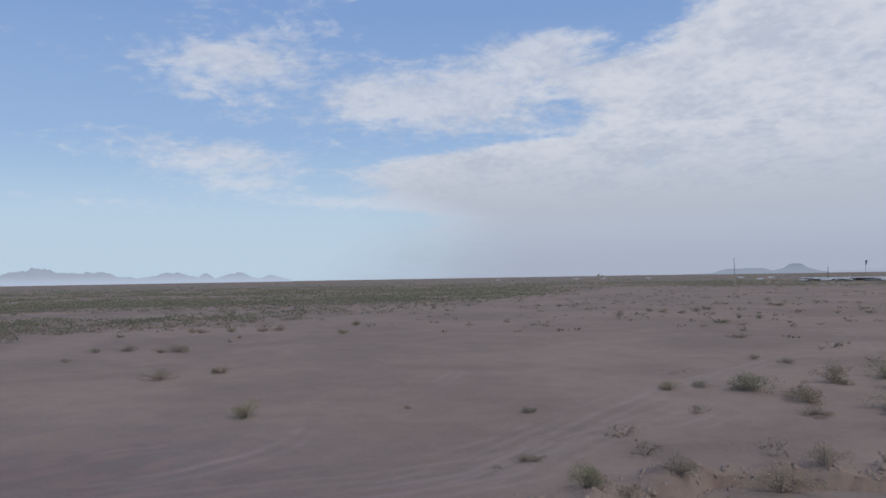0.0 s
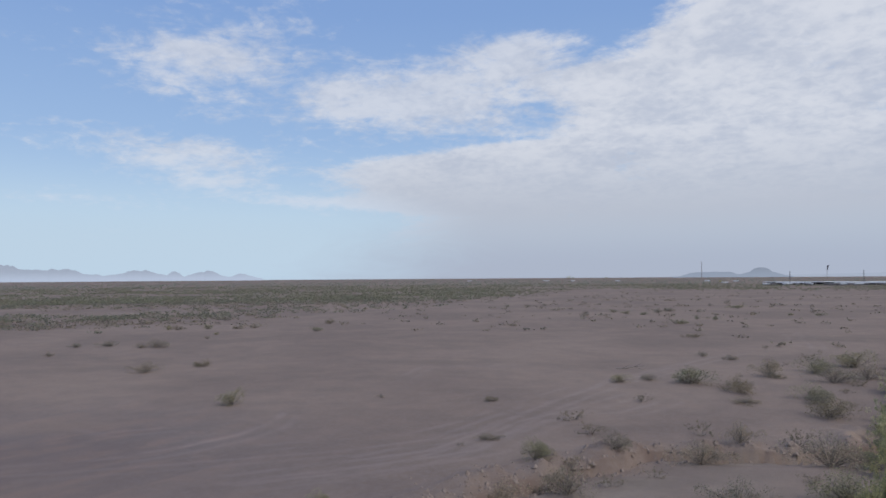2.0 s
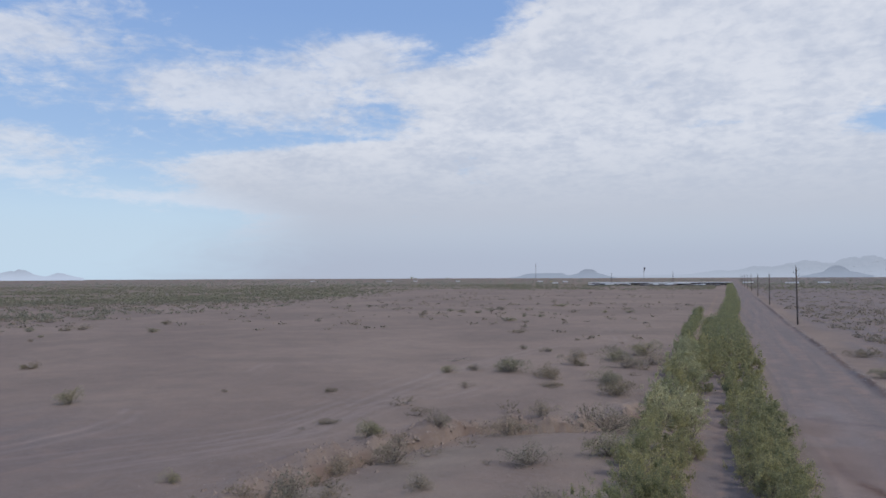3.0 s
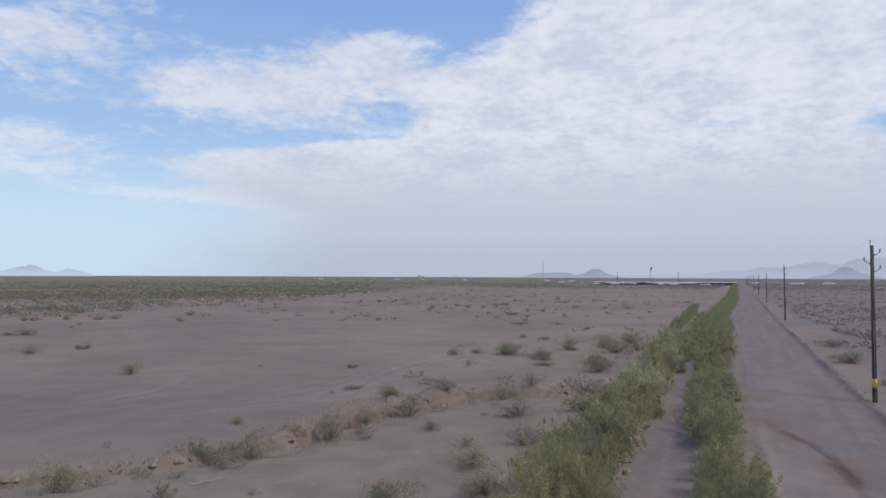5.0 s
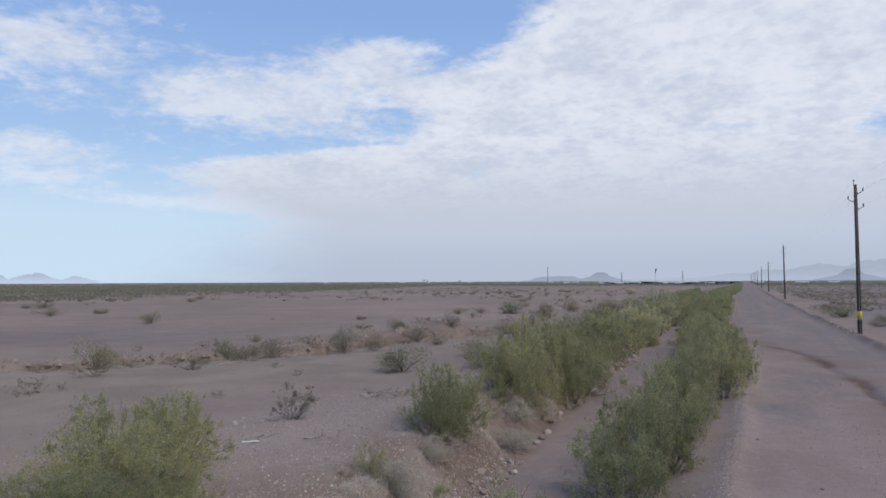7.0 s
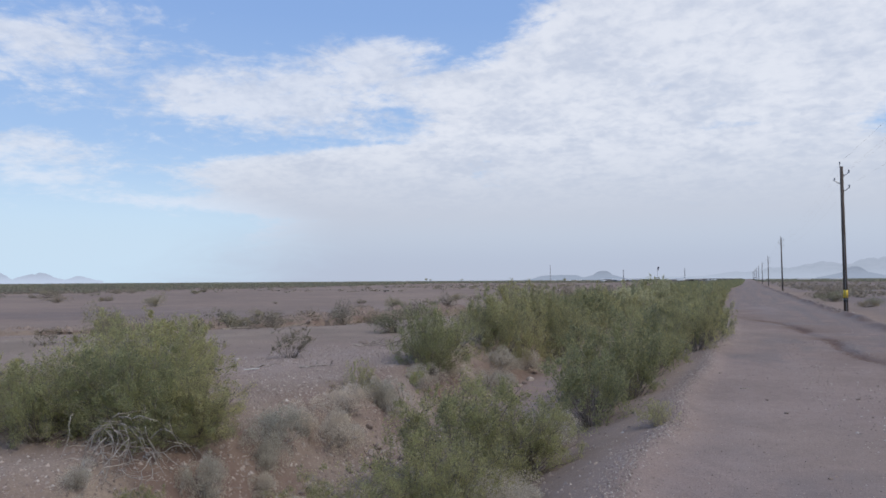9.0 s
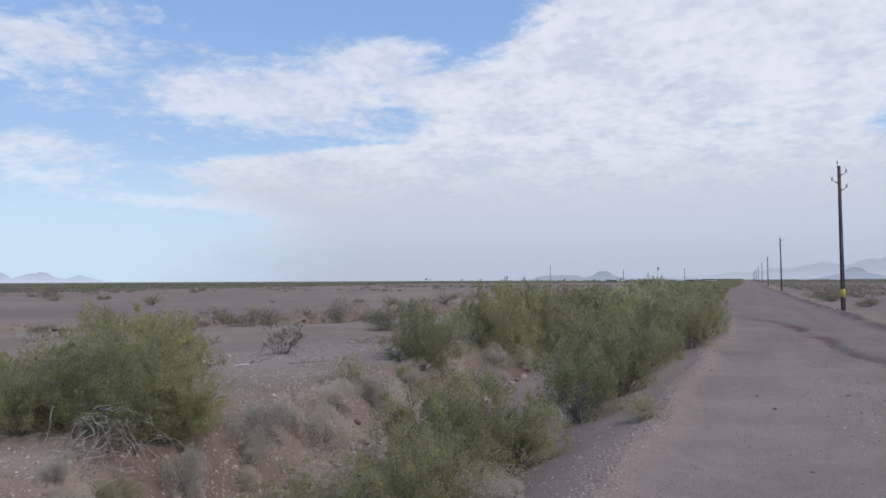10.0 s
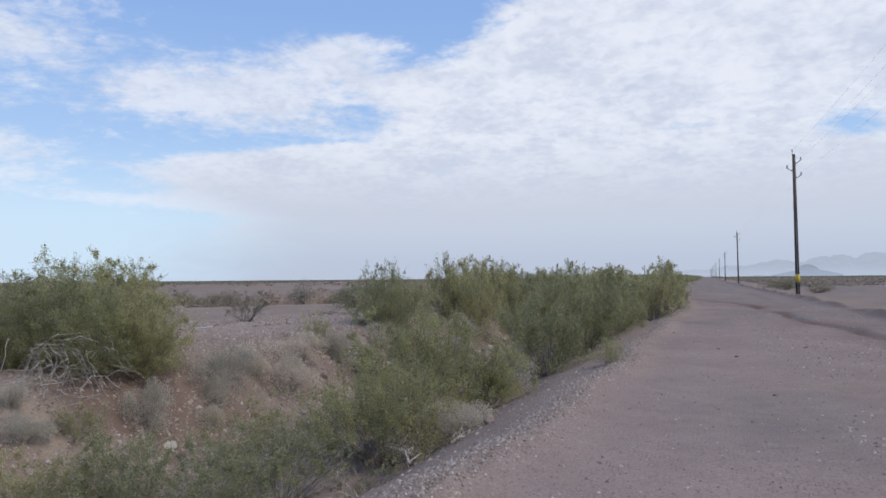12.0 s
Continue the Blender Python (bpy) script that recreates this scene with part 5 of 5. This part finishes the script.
def bare_branches(x, y, seed, count=40):
    """Twisted bleached branches that show under the big bush."""
    rng = np.random.RandomState(seed)
    root = new("exposed_branch_tangle")
    for k in range(count):
        phi = rng.uniform(-2.5, 0.5)
        reach = rng.uniform(0.35, 0.8)
        p = rng.normal(size=3) * np.array([0.30, 0.24, 0.0]) + np.array([0.0, 0.25, rng.uniform(0.10, 0.70)])
        lift, curl, pts = rng.uniform(-0.02, 0.09), rng.normal() * 0.3, [p]
        for j in range(9):
            phi += curl + rng.normal() * 0.42
            curl = curl * 0.8 + rng.normal() * 0.12
            lift -= 0.022
            p = p + np.array([math.cos(phi), math.sin(phi), 0]) * reach / 9
            p[2] = max(0.015, p[2] + lift + rng.normal() * 0.02)
            pts.append(p)
        verts, faces = [], []
        tube(verts, faces, pts, np.linspace(0.0065, 0.0025, 10), 5)
        branch = part("branch", mesh_from("branch", verts, faces, PALE_TWIG, False), root)
        b = np.array(pts[rng.randint(3, 7)])
        e = b + rng.normal(size=3) * np.array([0.2, 0.2, 0.08])
        e[2] = max(0.02, e[2])
        verts, faces = [], []
        tube(verts, faces, [b, (b + e) / 2 + rng.normal(size=3) * 0.03, e], [0.006, 0.005, 0.002], 4)
        part("twig", mesh_from("twig", verts, faces, BLEACHED), branch)
    root.matrix_basis = pose(x, y, ground_z(x, y))
    return tagged(root, "twisted bleached bare branches at a bush's foot", "branches")


bare_branches(-7.68, 5.5, 5)


# ---- the far works, mast and flag ----
def shed(x, y, long, deep, high, turn, bays):
    """A long low open-sided shed with a pale sheet roof."""
    root = new("long_shed")
    bm = bmesh.new()
    box(bm, (long, deep * 0.52, 0.45), (0, -deep * 0.25, high + 0.35))
    for v in bm.verts:
        v.co.z += (v.co.y + deep * 0.5) / deep * 0.2
    box(bm, (long, deep * 0.52, 0.25), (0, deep * 0.26, high + 0.55))
    part("roof", bm_mesh("roof", bm, ROOF_WHITE), root, "white sheet-metal roof")
    bm = bmesh.new()
    box(bm, (long * 0.98, 0.3, high), (0, deep * 0.45, high / 2))
    part("back_wall", bm_mesh("back_wall", bm, DARK_BAY), root)
    for k in range(bays + 1):
        bm = bmesh.new()
        box(bm, (0.5, 0.5, high + 0.3), (-long / 2 + long * k / bays, -deep * 0.46, (high + 0.3) / 2))
        part("post", bm_mesh("post", bm, WALL_PALE), root)
    root.matrix_basis = pose(x, y, ground_z(x, y) - 0.1, 0, 0, turn)
    return tagged(root, "long low shed with a white metal roof", "shed", "sheds of the far works")


def trailer(x, y, long, high, turn, white):
    root = new("box_trailer")
    bm = bmesh.new()
    box(bm, (long, 2.6, high - 0.9), (0, 0, 0.9 + (high - 0.9) / 2))
    bmesh.ops.bevel(bm, geom=bm.edges[:], offset=0.08, segments=1, affect="EDGES")
    part("body", bm_mesh("body", bm, ROOF_WHITE if white else MAST_PAINT), root)
    for sx_ in (-0.36, 0.30, 0.38):
        for sy_ in (-1.1, 1.1):
            bm = bmesh.new()
            cone(bm, 0.5, 0.5, 0.3, (long * sx_, sy_ - 0.15, 0.5), 10, Matrix.Rotation(radians(90), 4, "X"))
            part("wheel", bm_mesh("wheel", bm, DARK_BAY), root)
    root.matrix_basis = pose(x, y, ground_z(x, y), 0, 0, turn)
    return tagged(root, "white box trailer parked on bare ground" if white else "dark trailer parked on bare ground", "trailer", "trailers at the far works")


for x, y, long, deep, high, bays in ((-92, 792, 110, 16, 2.5, 14), (-30, 800, 52, 16, 2.6, 8), (-62, 770, 40, 12, 1.9, 6), (-118, 776, 30, 10, 1.8, 5)):
    shed(x, y, long, deep, high, 0, bays)
rng = np.random.RandomState(8)
for k in range(40):
    trailer(rng.uniform(-140, -14), rng.uniform(735, 768), rng.uniform(2, 6), rng.uniform(1.3, 2.1), rng.uniform(-12, 12), rng.rand() < 0.5)
for x, y, s in ((-300, 1180, 9), (-640, 1300, 12), (-560, 1250, 7), (-470, 1240, 8), (60, 900, 14), (95, 930, 12), (16, 960, 12), (-820, 1300, 10), (-240, 1100, 8), (-205, 880, 7)):
    trailer(x, y, s, 2.4, 10, True)


def lattice(name, x, y, high, wide, mat, bays, label, category, taper=0.6):
    root = new(name)
    legs = []
    for k in range(3):
        a = 2 * math.pi * k / 3
        legs.append((Vector((math.cos(a) * wide / 2, math.sin(a) * wide / 2, 0)), Vector((math.cos(a) * wide / 2 * taper, math.sin(a) * wide / 2 * taper, high))))
        verts, faces = [], []
        tube(verts, faces, legs[-1], [wide * 0.13, wide * 0.09], 5)
        part("leg", mesh_from("leg", verts, faces, mat), root)
    for j in range(bays):
        verts, faces = [], []
        for k in range(3):
            a = legs[k][0].lerp(legs[k][1], j / bays)
            b = legs[(k + 1) % 3][0].lerp(legs[(k + 1) % 3][1], (j + 1) / bays)
            tube(verts, faces, [a, b], [wide * 0.06, wide * 0.06], 4)
        part("brace", mesh_from("brace", verts, faces, mat), root)
    root.matrix_basis = pose(x, y, ground_z(x, y))
    return tagged(root, label, category)


lattice("radio_mast", -906, 3500, 76, 3.6, MAST_PAINT, 16, "tall slim lattice radio mast on the far plain", "radio mast")
lattice("light_tower", -122, 782, 13, 1.0, DARK_BAY, 6, "dark lattice light tower among the far sheds", "light tower")
lattice("light_tower", -60, 790, 14, 1.0, DARK_BAY, 6, "dark lattice light tower among the far sheds", "light tower")


def flagpole(x, y, high):
    root = new("flagpole")
    verts, faces = [], []
    tube(verts, faces, [(0, 0, 0), (0, 0, high * 0.5), (0, 0, high)], [0.35, 0.3, 0.2], 8)
    part("pole", mesh_from("pole", verts, faces, MAST_PAINT), root)
    verts, faces = [], []
    n, m = 9, 7
    for i in range(n + 1):
        for j in range(m + 1):
            s, t = i / n, j / m
            verts.append((0.3 + s * 3.4 - t * 2.3 * s, 0.45 * math.sin(5 * s + 2 * t), high - 0.3 - t * 9.5 * (1 - 0.18 * s) - 1.2 * s * s + 2.2 * s))
    for i in range(n):
        for j in range(m):
            a = i * (m + 1) + j
            faces.append((a, a + 1, a + m + 2, a + m + 1))
    cloth = part("flag", mesh_from("flag", verts, faces, FLAG_CLOTH, False), root, "dark flag hanging slack in the wind")
    cloth.modifiers.new("thickness", "SOLIDIFY").thickness = 0.05
    root.matrix_basis = pose(x, y, ground_z(x, y))
    return tagged(root, "tall flagpole with a large dark hanging flag", "flagpole")


flagpole(-166, 1500, 27)


def leafy_tree(x, y, high, seed):
    rng = np.random.RandomState(seed)
    root = new("tree")
    verts, faces, pts = [], [], []
    tube(verts, faces, [(0, 0, -0.2), (0.1, 0, high * 0.3), (0.0, 0.1, high * 0.55)], [high * 0.05, high * 0.04, high * 0.025], 7)
    for k in range(9):
        e = np.array([rng.normal() * high * 0.28, rng.normal() * high * 0.28, high * rng.uniform(0.55, 0.95)])
        tube(verts, faces, [(0.05, 0, high * rng.uniform(0.25, 0.5)), e * np.array([0.5, 0.5, 0.8]), e], [high * 0.02, high * 0.013, high * 0.006], 5)
        pts.append(e + rng.normal(size=(70, 3)) * high * 0.11)
    part("trunk", mesh_from("trunk", verts, faces, TWIG), root)
    part("crown", piece_mesh("crown", leaves_at(rng, np.concatenate(pts), high * 0.10, high * 0.06), LEAF), root)
    root.matrix_basis = pose(x, y, ground_z(x, y))
    return tagged(root, "lone dark-green tree on the far plain", "tree", "lone trees on the plain")


for x, y, h, k in ((-1000, 2200, 10, 1), (-985, 2200, 7, 2), (-830, 2100, 7, 3), (-215, 900, 4, 4)):
    leafy_tree(x, y, h, k)


# ---- mountains on the horizon ----
def range_of(name, az0, az1, r, peaks, mat, label, seed, ragged=0.16, base=0.0, rise=5.0, flat=2.6):
    """A far mountain range: peaks are (azimuth, half width, angular height), in degrees."""
    n = int((az1 - az0) / 0.06)
    verts, faces = [], []
    rows = ((0.0, 0.0), (0.12, 0.25), (0.3, 0.55), (0.5, 0.85), (0.62, 1.0), (0.8, 0.7), (1.0, 0.0))
    for i in range(n + 1):
        a = az0 + (az1 - az0) * i / n
        h = max([ht * math.exp(-abs((a - pa) / wd) ** (flat if wd < 2 else 1.7)) for pa, wd, ht in peaks])
        h = h * (1 + ragged * (1.7 * (float(fbm(np.array([a]), np.array([0.0]), 1.2, seed, 4)[0]) - 0.5) + 0.9 * (float(fbm(np.array([a]), np.array([7.0]), 0.38, seed + 3, 2)[0]) - 0.5))) + base
        for t, s in rows:
            d = r + 380 * t
            bump_z = 1 + 0.35 * (float(fbm(np.array([a]), np.array([t * 4]), 0.7, seed + 9, 3)[0]) - 0.5) * (1 if 0 < t < 0.6 else 0)
            z = math.tan(radians(h)) * (r + 236) * s * bump_z - (2 if s == 0 else 0)
            verts.append((math.sin(radians(a)) * d, math.cos(radians(a)) * d, z + rise * (s > 0)))
    m = len(rows)
    for i in range(n):
        for j in range(m - 1):
            faces.append((i * m + j, i * m + m + j, i * m + m + j + 1, i * m + j + 1))
    return tagged(new(name, mesh_from(name, verts, faces, mat, False)), label, "mountain range", kind="structure")


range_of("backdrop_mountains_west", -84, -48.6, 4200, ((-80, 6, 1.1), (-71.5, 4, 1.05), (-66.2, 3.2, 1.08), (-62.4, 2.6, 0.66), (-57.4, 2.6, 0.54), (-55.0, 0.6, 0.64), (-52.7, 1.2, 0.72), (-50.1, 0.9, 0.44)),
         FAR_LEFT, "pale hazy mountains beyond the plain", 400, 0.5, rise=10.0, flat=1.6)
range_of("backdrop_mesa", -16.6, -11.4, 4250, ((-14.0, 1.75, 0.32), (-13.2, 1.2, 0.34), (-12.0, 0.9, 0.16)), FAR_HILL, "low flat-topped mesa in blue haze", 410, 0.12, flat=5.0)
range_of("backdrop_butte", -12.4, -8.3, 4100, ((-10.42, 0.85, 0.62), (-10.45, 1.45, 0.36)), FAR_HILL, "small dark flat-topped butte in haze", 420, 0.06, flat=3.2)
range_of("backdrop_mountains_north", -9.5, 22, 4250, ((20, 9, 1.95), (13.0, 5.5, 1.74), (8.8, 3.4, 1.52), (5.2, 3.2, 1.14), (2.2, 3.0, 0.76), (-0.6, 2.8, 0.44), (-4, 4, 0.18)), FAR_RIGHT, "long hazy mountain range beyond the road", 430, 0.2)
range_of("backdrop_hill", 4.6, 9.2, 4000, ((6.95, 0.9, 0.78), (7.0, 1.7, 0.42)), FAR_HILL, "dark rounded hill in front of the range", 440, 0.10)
